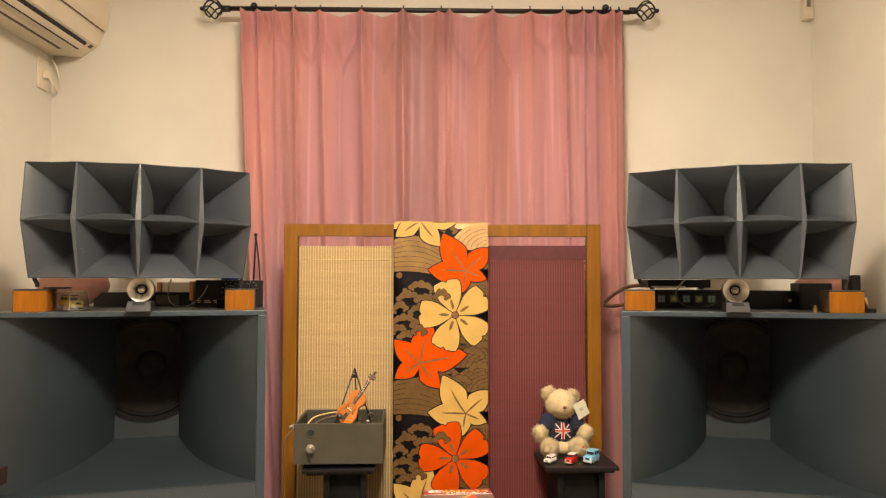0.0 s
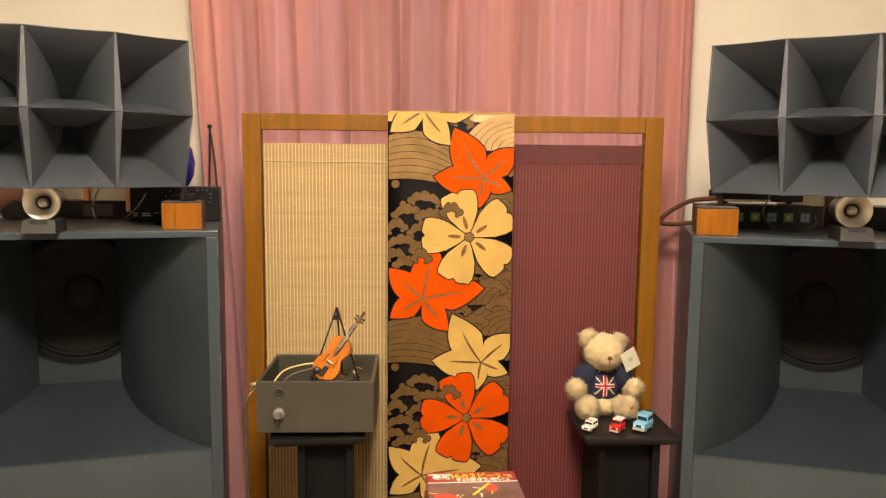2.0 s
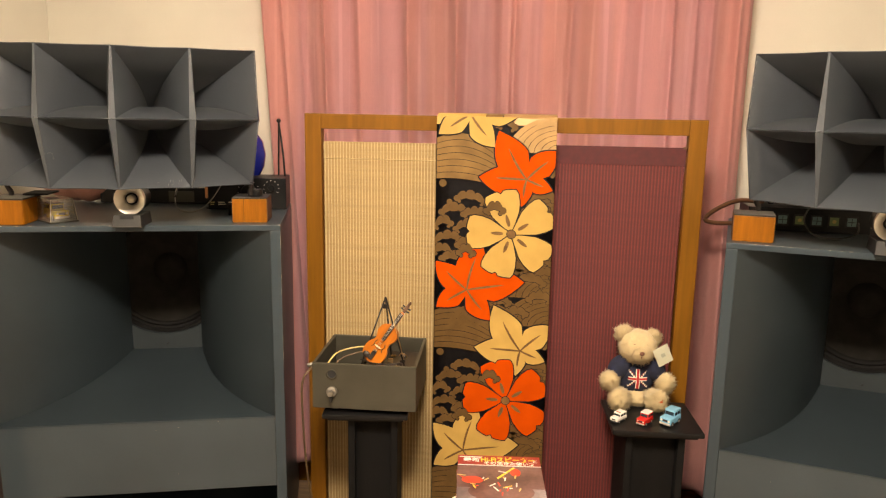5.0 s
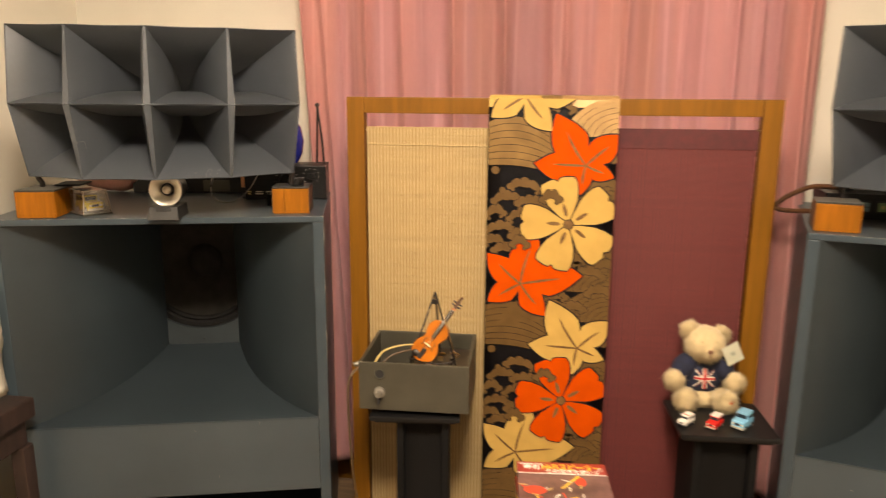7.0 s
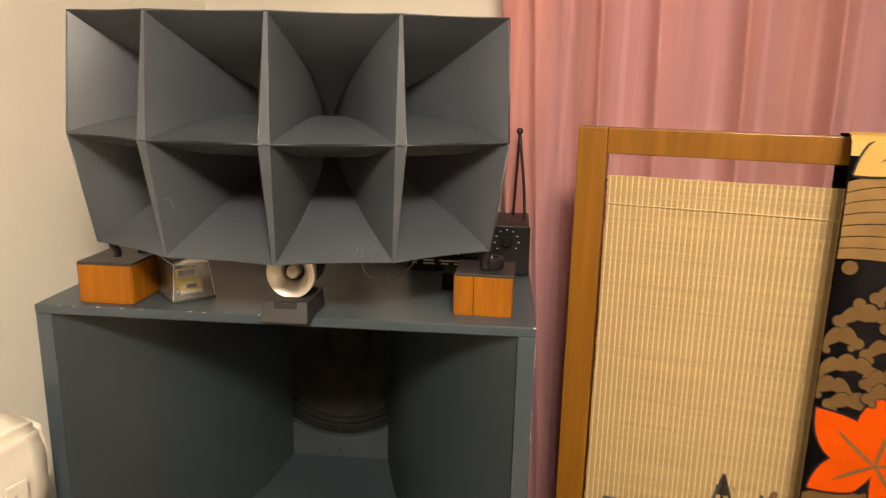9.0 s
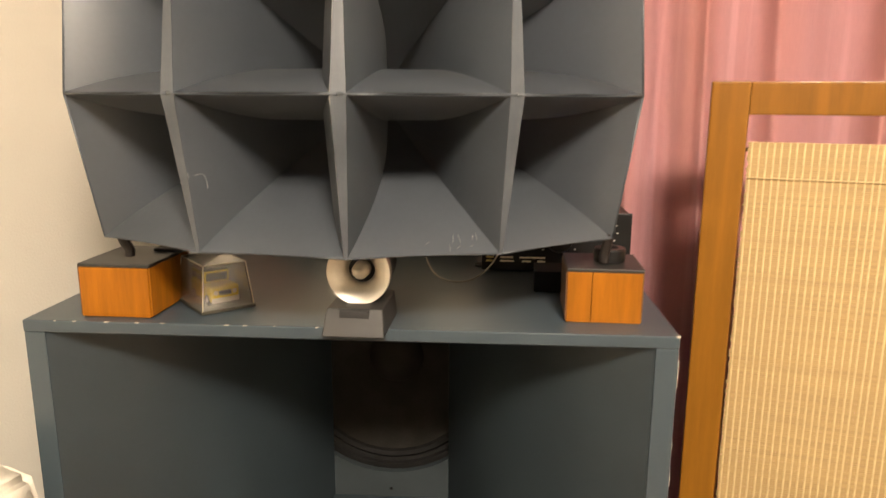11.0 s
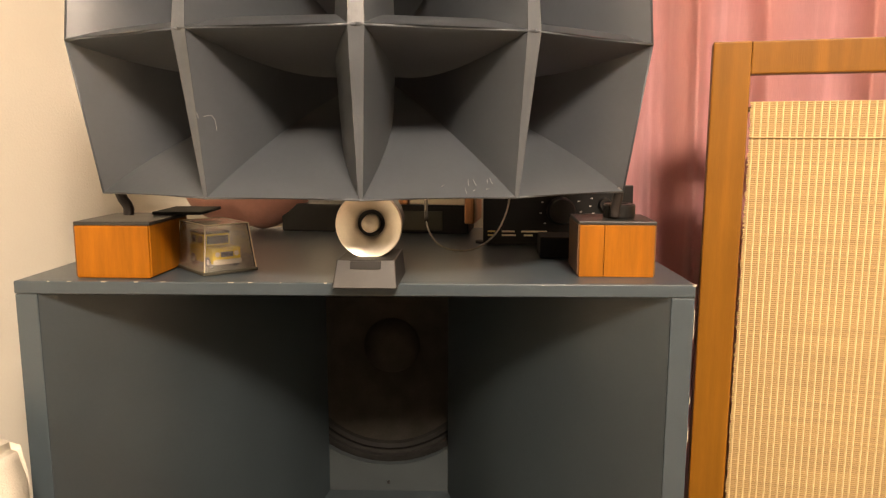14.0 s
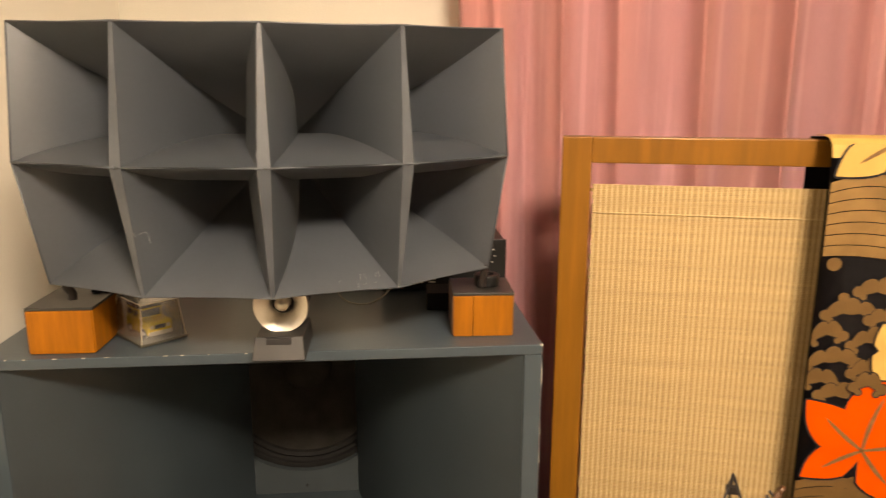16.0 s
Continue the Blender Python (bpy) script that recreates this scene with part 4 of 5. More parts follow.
# ---- the two pedestals ----
def pedestal(m, w, d, h, cw, cd, label, off=0.0):
    """A flat plate on a board-sided column and a base plate."""
    p = thing("speaker_pedestal", m, label, "speaker stand", "pair of pedestals")
    part("top_plate", box(-w / 2, w / 2, -d / 2, d / 2, h - 0.012, h, 0.003), BLACK, p)
    part("lower_plate", box(-w / 2 + 0.012, w / 2 - 0.012, -d / 2 + 0.012, d / 2 - 0.012, h - 0.021, h - 0.0125, 0.002), BLACK, p)
    for s in (-1, 1):
        x0, x1 = sorted((off + s * cw / 2, off + s * (cw / 2 - 0.018)))
        part("side_board", box(x0, x1, -cd / 2, cd / 2, 0.0205, h - 0.0215, 0.002), BLACKWOOD, p)
    part("back_board", box(off - cw / 2 + 0.0185, off + cw / 2 - 0.0185, -cd / 2 + 0.02, cd / 2 - 0.02, 0.0205, h - 0.0215, 0.002), BLACKWOOD, p)
    part("base_plate", box(-w / 2 - 0.02, w / 2 + 0.02, -d / 2 - 0.02, d / 2 + 0.02, 0, 0.02, 0.003), BLACK, p)
    return p


LP, RP = 0.520 - FL, 0.520 - FL
pedestal(pose(-0.320, 2.425, FL, 0, 0, 6), 0.222, 0.22, LP, 0.130, 0.17, "black steel and board pedestal carrying an open chassis", 0.018)
pedestal(pose(0.427, 2.432, FL, 0, 0, 3), 0.226, 0.20, RP, 0.148, 0.15, "black pedestal carrying a teddy bear and toy cars")

# ---- open amplifier chassis ----
AM = pose(-0.447, 2.318, 0.5325, 0, 0, 2)
amp = thing("open_chassis", AM, "grey open-topped metal chassis with knobs and wiring", "amplifier chassis")
AW, AD, AH = 0.270, 0.245, 0.122
part("front", box(0, AW, 0, 0.008, 0, AH, 0.0025), AMPG, amp)
part("rear", box(0, AW, AD - 0.008, AD, 0, AH, 0.0025), AMPG, amp)
part("side", box(-0.0002, 0.0078, 0.0085, AD - 0.0085, 0, AH - 0.001, 0.001), AMPG, amp)
part("side", box(AW - 0.0078, AW + 0.0002, 0.0085, AD - 0.0085, 0, AH - 0.001, 0.001), AMPG, amp)
part("floor_plate", box(0.008, AW - 0.008, 0.0085, AD - 0.0085, 0.003, 0.006), BLACK, amp)
part("divider", box(0.118, 0.122, 0.0085, AD - 0.0085, 0.0065, AH - 0.02, 0.001), BLACK, amp)
part("circuit_board", box(0.124, AW - 0.01, 0.012, AD - 0.05, AH - 0.030, AH - 0.027), EBONY, amp)
rnd = random.Random(4)
for k in range(16):
    x, y = 0.132 + 0.028 * (k % 4) + rnd.uniform(-0.004, 0.004), 0.025 + 0.042 * (k // 4) + rnd.uniform(-0.006, 0.006)
    hgt = rnd.uniform(0.006, 0.022)
    if k % 3 == 0:
        part("capacitor", rod((x, y, AH - 0.0268), (x, y, AH - 0.0268 + hgt), 0.006, seg=12), (BLACK, STEEL, CREAMP)[k % 2], amp)
    else:
        part("component", box(x - 0.007, x + 0.007, y - 0.003, y + 0.003, AH - 0.0268, AH - 0.0268 + hgt * 0.5, 0.001), (CREAMP, STEEL, BRASS, EBONY)[k % 4], amp)
part("hole_ring", lathe([(0.0105, 0), (0.013, 0.001), (0.014, 0.003), (0.0115, 0.004), (0.0105, 0.0)], 24, m=Matrix.Translation((0.052, 0, 0.094)) @ Matrix.Rotation(radians(90), 4, "X")), AMPG, amp)
part("hole", lathe([(0.0, 0.0008), (0.0108, 0.0008), (0.0108, 0.0)], 24, m=Matrix.Translation((0.052, 0, 0.094)) @ Matrix.Rotation(radians(90), 4, "X")), RUBBER, amp)
knob = lathe([(0.0, 0.022), (0.007, 0.022), (0.008, 0.018), (0.008, 0.010), (0.0135, 0.008), (0.014, 0.002), (0.014, 0.0)], 24, m=Matrix.Translation((0.052, 0, 0.047)) @ Matrix.Rotation(radians(90), 4, "X"))
part("knob", knob, DULL, amp, "worn bare-metal rotary knob")
part("knob_lever", box(0.048, 0.054, -0.018, -0.001, 0.022, 0.036, 0.0015), RUBBER, amp)
part("terminal", rod((-0.0003, 0.02, 0.112), (-0.016, 0.015, 0.108), 0.006), DULL, amp)
for s in (-1, 1):
    part("rubber_foot", rod((AW / 2 + s * 0.08, 0.03, -0.012), (AW / 2 + s * 0.08, 0.03, -0.0002), 0.008), RUBBER, amp)
    part("rubber_foot", rod((AW / 2 + s * 0.08, AD - 0.03, -0.012), (AW / 2 + s * 0.08, AD - 0.03, -0.0002), 0.008), RUBBER, amp)
cab1 = thing("cable", pose(-0.45, 2.32, 0.64), "translucent brown cable hanging from the chassis", "cable")
part("cord", tube([(0.002, 0.012, 0.0), (-0.018, -0.012, -0.03), (-0.025, 0.0, -0.12), (-0.022, 0.02, -0.30), (-0.01, 0.04, -0.42), (0.012, 0.05, -0.52), (0.0, 0.05, -0.66), (-0.05, 0.06, -0.684)], 0.0028, 7), WIRE, cab1)
cab2 = thing("cable", pose(-0.42, 2.36, 0.655), "pale wires looping inside the chassis", "cable")
part("wire", tube([(0.0, 0.0, -0.02), (0.02, 0.03, 0.004), (0.06, 0.05, 0.014), (0.10, 0.055, 0.016), (0.125, 0.06, 0.0)], 0.0022, 6), INK_G, cab2)
part("wire", tube([(0.01, -0.02, -0.05), (0.03, 0.01, -0.01), (0.07, 0.03, 0.006), (0.12, 0.05, 0.008), (0.13, 0.05, -0.02)], 0.0022, 6), WIRE, cab2)

# ---- miniature violin on its easel ----
EZ = 0.6285
easel = thing("miniature_easel", pose(-0.276, 2.415, EZ), "black wire easel with gold tips holding a violin", "display easel")
apex = Vector((0.0, 0.01, 0.180))
for q, nm in (((-0.058, -0.035, 0.0), "leg"), ((0.062, -0.038, 0.0), "leg"), ((0.005, 0.065, 0.0), "leg")):
    part(nm, rod(q, apex, 0.0022), IRON, easel)
for q in ((-0.058, -0.035, 0.0), (0.062, -0.038, 0.0)):
    part("cross_bar", rod(Vector(q) * 0.62 + apex * 0.38, (0.003, 0.045, 0.055), 0.0014), IRON, easel)
part("ledge", tube([(-0.058, -0.037, 0.022), (-0.02, -0.052, 0.018), (0.03, -0.054, 0.018), (0.062, -0.040, 0.022)], 0.0018, 6), IRON, easel)
part("apex_plate", box(-0.009, 0.009, 0.004, 0.012, 0.150, 0.162, 0.001), IRON, easel)
part("scroll_hook", tube([(0.062, -0.04, 0.03), (0.07, -0.06, 0.045), (0.058, -0.07, 0.055), (0.05, -0.06, 0.045)], 0.0014, 6), BRASS, easel)
part("bow", rod((0.012, -0.018, 0.178), (0.060, -0.046, 0.03), 0.0013), BRASS, easel)

VM = Matrix.Translation((-0.310, 2.372, EZ + 0.020)) @ Matrix.Rotation(radians(-18), 4, "X") @ Matrix.Rotation(radians(33), 4, "Y")
vio = thing("miniature_violin", VM, "glossy orange miniature violin leaning on an easel", "toy violin")
outl = []
for i in range(48):
    a = 2 * math.pi * i / 48
    z = 0.056 + 0.056 * math.sin(a)
    t = z / 0.112
    half = 0.0335 * (1 - 0.16 * t) * (1 - 0.34 * math.exp(-((t - 0.55) / 0.13) ** 2))
    end = max(0.0, 1 - abs(2 * t - 1) ** 5) ** 0.5
    outl.append((half * end * (1 if math.cos(a) >= 0 else -1) * (1 if abs(math.cos(a)) > 0.02 else 0), z))
vb = prism(outl, -0.009, 0.009)
bmesh.ops.bevel(vb, geom=[e for e in vb.edges if abs(e.verts[0].co.y - e.verts[1].co.y) < 1e-6], offset=0.002, segments=2, affect="EDGES")
part("body", vb, VARN, vio)
part("neck", box(-0.0045, 0.0045, -0.006, 0.004, 0.108, 0.155, 0.0015), VARN, vio)
part("fingerboard", box(-0.005, 0.005, -0.0145, -0.0095, 0.066, 0.150, 0.001), EBONY, vio)
part("tailpiece", box(-0.0055, 0.0055, -0.0135, -0.0105, 0.006, 0.034, 0.001), EBONY, vio)
part("bridge", box(-0.009, 0.009, -0.0165, -0.0092, 0.044, 0.0465, 0.0008), CREAMP, vio)
part("chin_rest", ball((-0.014, -0.010, 0.012), 0.011, scale=(1, 0.35, 0.8)), EBONY, vio)
for s in (-1, 1):
    part("f_hole", tube([(s * 0.016, -0.0092, 0.037), (s * 0.013, -0.0094, 0.045), (s * 0.0145, -0.0094, 0.052), (s * 0.0115, -0.0092, 0.060)], 0.0012, 6), EBONY, vio)
    for k in range(2):
        part("peg", rod((0, -0.002, 0.160 + 0.008 * k), (s * 0.012, -0.002, 0.163 + 0.008 * k), 0.0016, 0.0026), EBONY, vio)
part("peg_box", box(-0.004, 0.004, -0.006, 0.003, 0.1552, 0.176, 0.0015), BLOCKD, vio)
part("scroll", tube([(0, -0.001, 0.175), (0, -0.005, 0.182), (0, -0.001, 0.186), (0, 0.003, 0.182), (0, 0.0, 0.180)], 0.0036, 7), BLOCKD, vio)
for k in range(4):
    part("string", rod((-0.003 + 0.002 * k, -0.0150, 0.03), (-0.0024 + 0.0016 * k, -0.0152, 0.152), 0.0003, seg=4), STEEL, vio)

# ---- teddy bear: one plain mesh ----
def teddy():
    bm = bmesh.new()
    e = lambda *d: Euler([radians(a) for a in d])
    ball((0, 0.012, 0.072), 0.055, bm, 1, 3, (1.02, 0.82, 1.05))
    ball((-0.001, -0.006, 0.166), 0.049, bm, 0, 4, (1.08, 0.94, 0.98), e(0, 6, 0))
    ball((0.0, -0.044, 0.156), 0.023, bm, 0, 4, (1.05, 0.9, 0.85))
    for s in (-1, 1):
        ball((s * 0.041, 0.002, 0.196 - s * 0.005), 0.0225, bm, 0, 4, (1.05, 0.6, 0.95))
        ball((s * 0.050, -0.004, 0.102), 0.030, bm, 1, 3, (1.0, 0.95, 1.4), e(0, s * -38, 0))
        ball((s * 0.080, -0.030, 0.070), 0.024, bm, 0, 4, (1.0, 0.95, 1.15), e(20, s * 20, 0))
        ball((s * 0.050, -0.048, 0.026), 0.029, bm, 0, 4, (1.05, 1.35, 0.95), e(0, 0, s * 14))
        ball((s * 0.056, -0.070, 0.032), 0.023, bm, 0, 4, (1.0, 0.55, 1.25))
        ball((s * 0.0175, -0.044, 0.182), 0.0042, bm, 4, 1)
    ball((0, -0.010, 0.018), 0.040, bm, 0, 4, (1.1, 0.9, 0.6))
    # plush pile: lumpy surface with short tufts along the outline
    rnd = random.Random(11)
    bm.normal_update()
    furry = {v for f in bm.faces if f.material_index == 0 for v in f.verts}
    for v in furry:
        p = v.co
        v.co = p + v.normal * (0.0030 * noise.noise(p * 95) + 0.0022 * noise.noise(p * 210) + 0.0012)
    src = [(f.calc_center_median(), f.normal.copy()) for f in bm.faces if f.material_index == 0]
    for c, n in src:
        if rnd.random() < 0.8:
            d = Vector((rnd.uniform(-1, 1), rnd.uniform(-1, 1), rnd.uniform(-1.4, 0.4)))
            o = c - n * 0.0012
            t = n.cross(d).normalized() * 0.0013
            tip = o + (n * 0.55 + d * 0.9).normalized() * rnd.uniform(0.007, 0.015)
            u = n.cross(t).normalized() * 0.0013
            vs = [bm.verts.new(o + t), bm.verts.new(o - t * 0.5 + u), bm.verts.new(o - t * 0.5 - u), bm.verts.new(tip)]
            for f in ((0, 1, 3), (1, 2, 3), (2, 0, 3)):
                nf = bm.faces.new([vs[i] for i in f])
                nf.material_index, nf.smooth = 0, True
    # flag knitted on the jumper
    def patch(x0, x1, z0, z1, mi, lift):
        nx, nz = 6, 6
        g = []
        for i in range(nx + 1):
            for j in range(nz + 1):
                x, z = x0 + (x1 - x0) * i / nx, z0 + (z1 - z0) * j / nz
                q = 1 - (x / 0.0561) ** 2 - ((z - 0.072) / 0.0578) ** 2
                g.append(bm.verts.new((x, 0.012 - 0.0451 * math.sqrt(max(q, 0.02)) - lift, z)))
        for i in range(nx):
            for j in range(nz):
                a = i * (nz + 1) + j
                bm.faces.new((g[a], g[a + nz + 1], g[a + nz + 2], g[a + 1])).material_index = mi
    patch(-0.006, 0.006, 0.050, 0.106, 3, 0.0012)
    patch(-0.027, 0.027, 0.074, 0.084, 3, 0.0012)
    patch(-0.0035, 0.0035, 0.050, 0.106, 2, 0.0024)
    patch(-0.027, 0.027, 0.0762, 0.0818, 2, 0.0024)
    for sx in (-1, 1):
        for sz in (-1, 1):
            for k in range(4):
                x, z = sx * (0.009 + 0.005 * k), 0.079 + sz * (0.0075 + 0.005 * k)
                patch(min(x, x + sx * 0.0045), max(x, x + sx * 0.0045), z - 0.0022, z + 0.0022, 3, 0.0012)
                if k < 3:
                    patch(min(x, x + sx * 0.003), max(x, x + sx * 0.003), z + sz * 0.003 - 0.0011, z + sz * 0.003 + 0.0011, 2, 0.0018)
    ball((0.0, -0.066, 0.163), 0.0068, bm, 4, 2, (1.1, 0.7, 0.85))
    box(-0.0012, 0.0012, -0.0665, -0.063, 0.148, 0.158, 0.0005, bm, mi=4)
    # paw embroidery and paper tag
    for k in range(3):
        tube([(0.050 + 0.004 * k, -0.0845, 0.024 + 0.004 * k), (0.056 + 0.003 * k, -0.0855, 0.034), (0.064, -0.0835, 0.040 - 0.002 * k)], 0.0016, 5, bm, 5, 3)
    box(-0.023, 0.023, -0.0006, 0.0006, -0.029, 0.029, 0.0, bm, Matrix.Translation((0.066, -0.036, 0.152)) @ e(8, 0, 14).to_matrix().to_4x4() @ e(0, -28, 0).to_matrix().to_4x4(), 6)
    box(-0.006, 0.006, -0.0012, -0.0007, -0.005, 0.007, 0.0, bm, Matrix.Translation((0.066, -0.036, 0.152)) @ e(8, 0, 14).to_matrix().to_4x4() @ e(0, -28, 0).to_matrix().to_4x4(), 7)
    return bm


bear = part("teddy_bear", teddy(), [FUR, NAVY, KRED, KWHITE, NOSE, ORANGE, TAG, TAGINK])
bear.matrix_world = pose(0.398, 2.522, 0.5215, 0, 0, 2) @ Matrix.Diagonal((0.92, 0.92, 0.96, 1))
tagged(bear, "cream plush teddy bear in a navy flag jumper", "teddy bear")


# ---- toy cars ----
def toy_car(m, l, w, h, paint, roof, label, stripe=None, tall=False):
    car = thing("toy_car", m, label, "toy car", "toy cars on the pedestal")
    r = h * 0.17
    z0 = r * 0.75
    part("body", box(-w / 2, w / 2, -l / 2, l / 2, z0, h * 0.60, h * 0.07), paint, car)
    y0 = -l * (0.16 if not tall else 0.12)
    cb = box(-w * 0.45, w * 0.45, y0, l * 0.47, h * 0.58, h * 0.93, h * 0.05)
    part("cabin", cb, paint, car)
    part("roof", box(-w * 0.46, w * 0.46, y0 + 0.0005, l * 0.475, h * 0.925, h, h * 0.03), roof, car)
    part("windscreen", box(-w * 0.38, w * 0.38, y0 - 0.0005, y0 + 0.0004, h * 0.64, h * 0.88), DARKGLASS, car)
    for s in (-1, 1):
        for k in range(2):
            ya = y0 + l * 0.05 + k * l * 0.27
            part("side_window", box(*sorted((s * w * 0.448, s * w * 0.462)), ya, ya + l * 0.2, h * 0.66, h * 0.87), DARKGLASS, car)
        part("headlight", rod((s * w * 0.33, -l / 2 - 0.0004, h * 0.42), (s * w * 0.33, -l / 2 + 0.001, h * 0.42), h * 0.07, seg=12), CREAMP, car)
        for yy in (-l * 0.30, l * 0.30):
            wl = part("wheel", rod((s * w * 0.40, yy, r), (s * w * 0.51, yy, r), r, seg=16), RUBBER, car)
            part("hub", rod((s * w * 0.505, yy, r), (s * w * 0.517, yy, r), r * 0.5, seg=12), STEEL, wl)
    part("grille", box(-w * 0.22, w * 0.22, -l / 2 - 0.0003, -l / 2 + 0.0005, h * 0.34, h * 0.48), RUBBER, car)
    part("bumper", box(-w * 0.48, w * 0.48, -l / 2 - 0.002, -l / 2 + 0.001, z0 + 0.0003, z0 + h * 0.14, 0.0006), STEEL if not stripe else RUBBER, car)
    if stripe:
        part("stripe", box(-w * 0.30, w * 0.30, y0 + l * 0.08, y0 + l * 0.14, h + 0.0002, h + 0.0018, 0.0004), stripe, car)
        part("lower_sill", box(-w * 0.505, w * 0.505, -l * 0.49, l * 0.49, z0 - 0.0005, h * 0.30, 0.0005), RUBBER, car)
    return car


PZ = 0.5205
toy_car(pose(0.340, 2.387, PZ, 0, 0, -40), 0.044, 0.022, 0.024, CARW, CARW, "white and black toy patrol car with red roof bar", INK_R)
toy_car(pose(0.405, 2.382, PZ, 0, 0, -36), 0.047, 0.0235, 0.030, CARR, CARW, "red toy wagon with white roof", tall=True)
toy_car(pose(0.470, 2.392, PZ, 0, 0, -38), 0.057, 0.030, 0.039, CARB, CARB, "sky-blue toy off-road car", tall=True)

# ---- magazines on a white stool ----
stool = thing("round_stool", pose(0.062, 2.07, FL), "white round stool holding a stack of magazines", "stool")
SH = 0.405 - FL
part("seat", lathe([(0, SH - 0.03), (0.12, SH - 0.03), (0.150, SH - 0.022), (0.155, SH - 0.010), (0.148, SH), (0.0, SH + 0.001)], 40), CERAM, stool)
for k in range(3):
    a = k * 2.094 + 0.5
    part("leg", rod((0.13 * math.cos(a), 0.13 * math.sin(a), 0), (0.10 * math.cos(a), 0.10 * math.sin(a), SH - 0.03), 0.011), CERAM, stool)


def magazine(z, turn, th, dx, cover, label):
    mg = thing("magazine", pose(0.052 + dx, 2.075, z, 0, 0, turn), label, "magazine", "stack of magazines")
    w, d = 0.191, 0.255
    part("pages", box(-w / 2 + 0.001, w / 2 - 0.001, -d / 2 + 0.001, d / 2 - 0.001, 0.0006, th - 0.0008), PAPER, mg)
    part("back_cover", box(-w / 2, w / 2, -d / 2, d / 2, 0, 0.0005), cover, mg)
    part("front_cover", box(-w / 2, w / 2, -d / 2, d / 2, th - 0.0007, th), cover, mg)
    part("spine", box(-w / 2 - 0.0008, -w / 2 - 0.0001, -d / 2, d / 2, 0, th), cover, mg)
    return mg


zz = FL + SH + 0.0015
for k, (th, turn, dx, cv) in enumerate(((0.018, 6, 0.004, COVER_LO), (0.016, 2, -0.003, INK_Y), (0.017, 8, 0.005, COVER_RED), (0.015, 3, 0.0, COVER_LO))):
    magazine(zz, turn, th, dx, cv, "old magazine lying in a stack")
    zz += th + 0.0004
top_mag = magazine(zz, 4.5, 0.018, 0.0, COVER_PIC, "loudspeaker magazine with a red title band on top")
TH = 0.018
part("title_band", box(-0.0955, 0.0955, 0.082, 0.1275, TH + 0.0002, TH + 0.0006), COVER_RED, top_mag)
part("lower_photograph", box(-0.0955, 0.0955, -0.1275, -0.02, TH + 0.0002, TH + 0.0006), COVER_LO, top_mag)
part("band_edge", box(-0.0955, 0.0955, 0.0795, 0.0815, TH + 0.0002, TH + 0.0008), INK_W, top_mag)
part("small_bar", box(-0.092, -0.040, 0.117, 0.1205, TH + 0.0007, TH + 0.0009), INK_W, top_mag)
part("arrow", box(-0.0025, 0.0025, -0.030, 0.035, TH + 0.0004, TH + 0.0010, m=Matrix.Translation((0.012, 0.045, 0)) @ Matrix.Rotation(radians(-38), 4, "Z")), INK_Y, top_mag)
part("platter", lathe([(0.0, TH + 0.0008), (0.055, TH + 0.0008), (0.055, TH + 0.0006)], 32, m=Matrix.Translation((0.0, -0.035, 0)) @ Matrix.Diagonal((1.3, 0.75, 1, 1))), COVER_PIC, top_mag)
rnd = random.Random(21)
for k in range(22):
    x, y = rnd.gauss(-0.015, 0.03), rnd.gauss(-0.005, 0.022)
    x, y = max(-0.085, min(0.085, x)), max(-0.11, min(0.06, y))
    a = Matrix.Translation((x, y, 0.0001 * (k % 5))) @ Matrix.Rotation(rnd.uniform(0, 3.1), 4, "Z")
    part("printed_shape", box(-rnd.uniform(0.003, 0.012), rnd.uniform(0.003, 0.012), -0.0016, 0.0016, TH + 0.0010, TH + 0.0012, m=a), rnd.choice((INK_Y, INK_W, INK_R, INK_G, CARW)), top_mag)
part("red_patch", lathe([(0.0, 0.0), (0.016, 0.0)], 16, m=Matrix.Translation((-0.062, 0.012, TH + 0.0009)) @ Matrix.Diagonal((1.5, 1, 1, 1))), INK_R, top_mag)
part("red_patch", lathe([(0.0, 0.0), (0.012, 0.0)], 16, m=Matrix.Translation((0.035, 0.050, TH + 0.0009)) @ Matrix.Diagonal((1.0, 1.5, 1, 1))), INK_R, top_mag)


def lettering(text, x, y, size, material, parent, squeeze=1.0):
    """Printed words on the cover, in the built-in font, as a thin mesh."""
    cu = bpy.data.curves.new("lettering", "FONT")
    cu.body, cu.size, cu.extrude, cu.offset = text, size, 0.0001, size * 0.022
    tmp = bpy.data.objects.new("lettering", cu)
    me = bpy.data.meshes.new_from_object(tmp)
    bpy.data.objects.remove(tmp)
    me.materials.clear()
    me.materials.append(material)
    ob = new("lettering", me)
    ob.parent = parent
    ob.matrix_local = Matrix.Translation((x, y, TH + 0.0011)) @ Matrix.Diagonal((squeeze, 1, 1, 1))
    return ob


lettering("最新", -0.084, 0.0975, 0.020, INK_W, top_mag, 1.05)
lettering("Hi-Fiスピーカー", -0.043, 0.0975, 0.029, INK_Y, top_mag, 0.64)
lettering("と", 0.076, 0.099, 0.016, INK_W, top_mag, 0.9)
lettering("その活きた使い方", -0.036, 0.0845, 0.0165, INK_W, top_mag, 0.90)

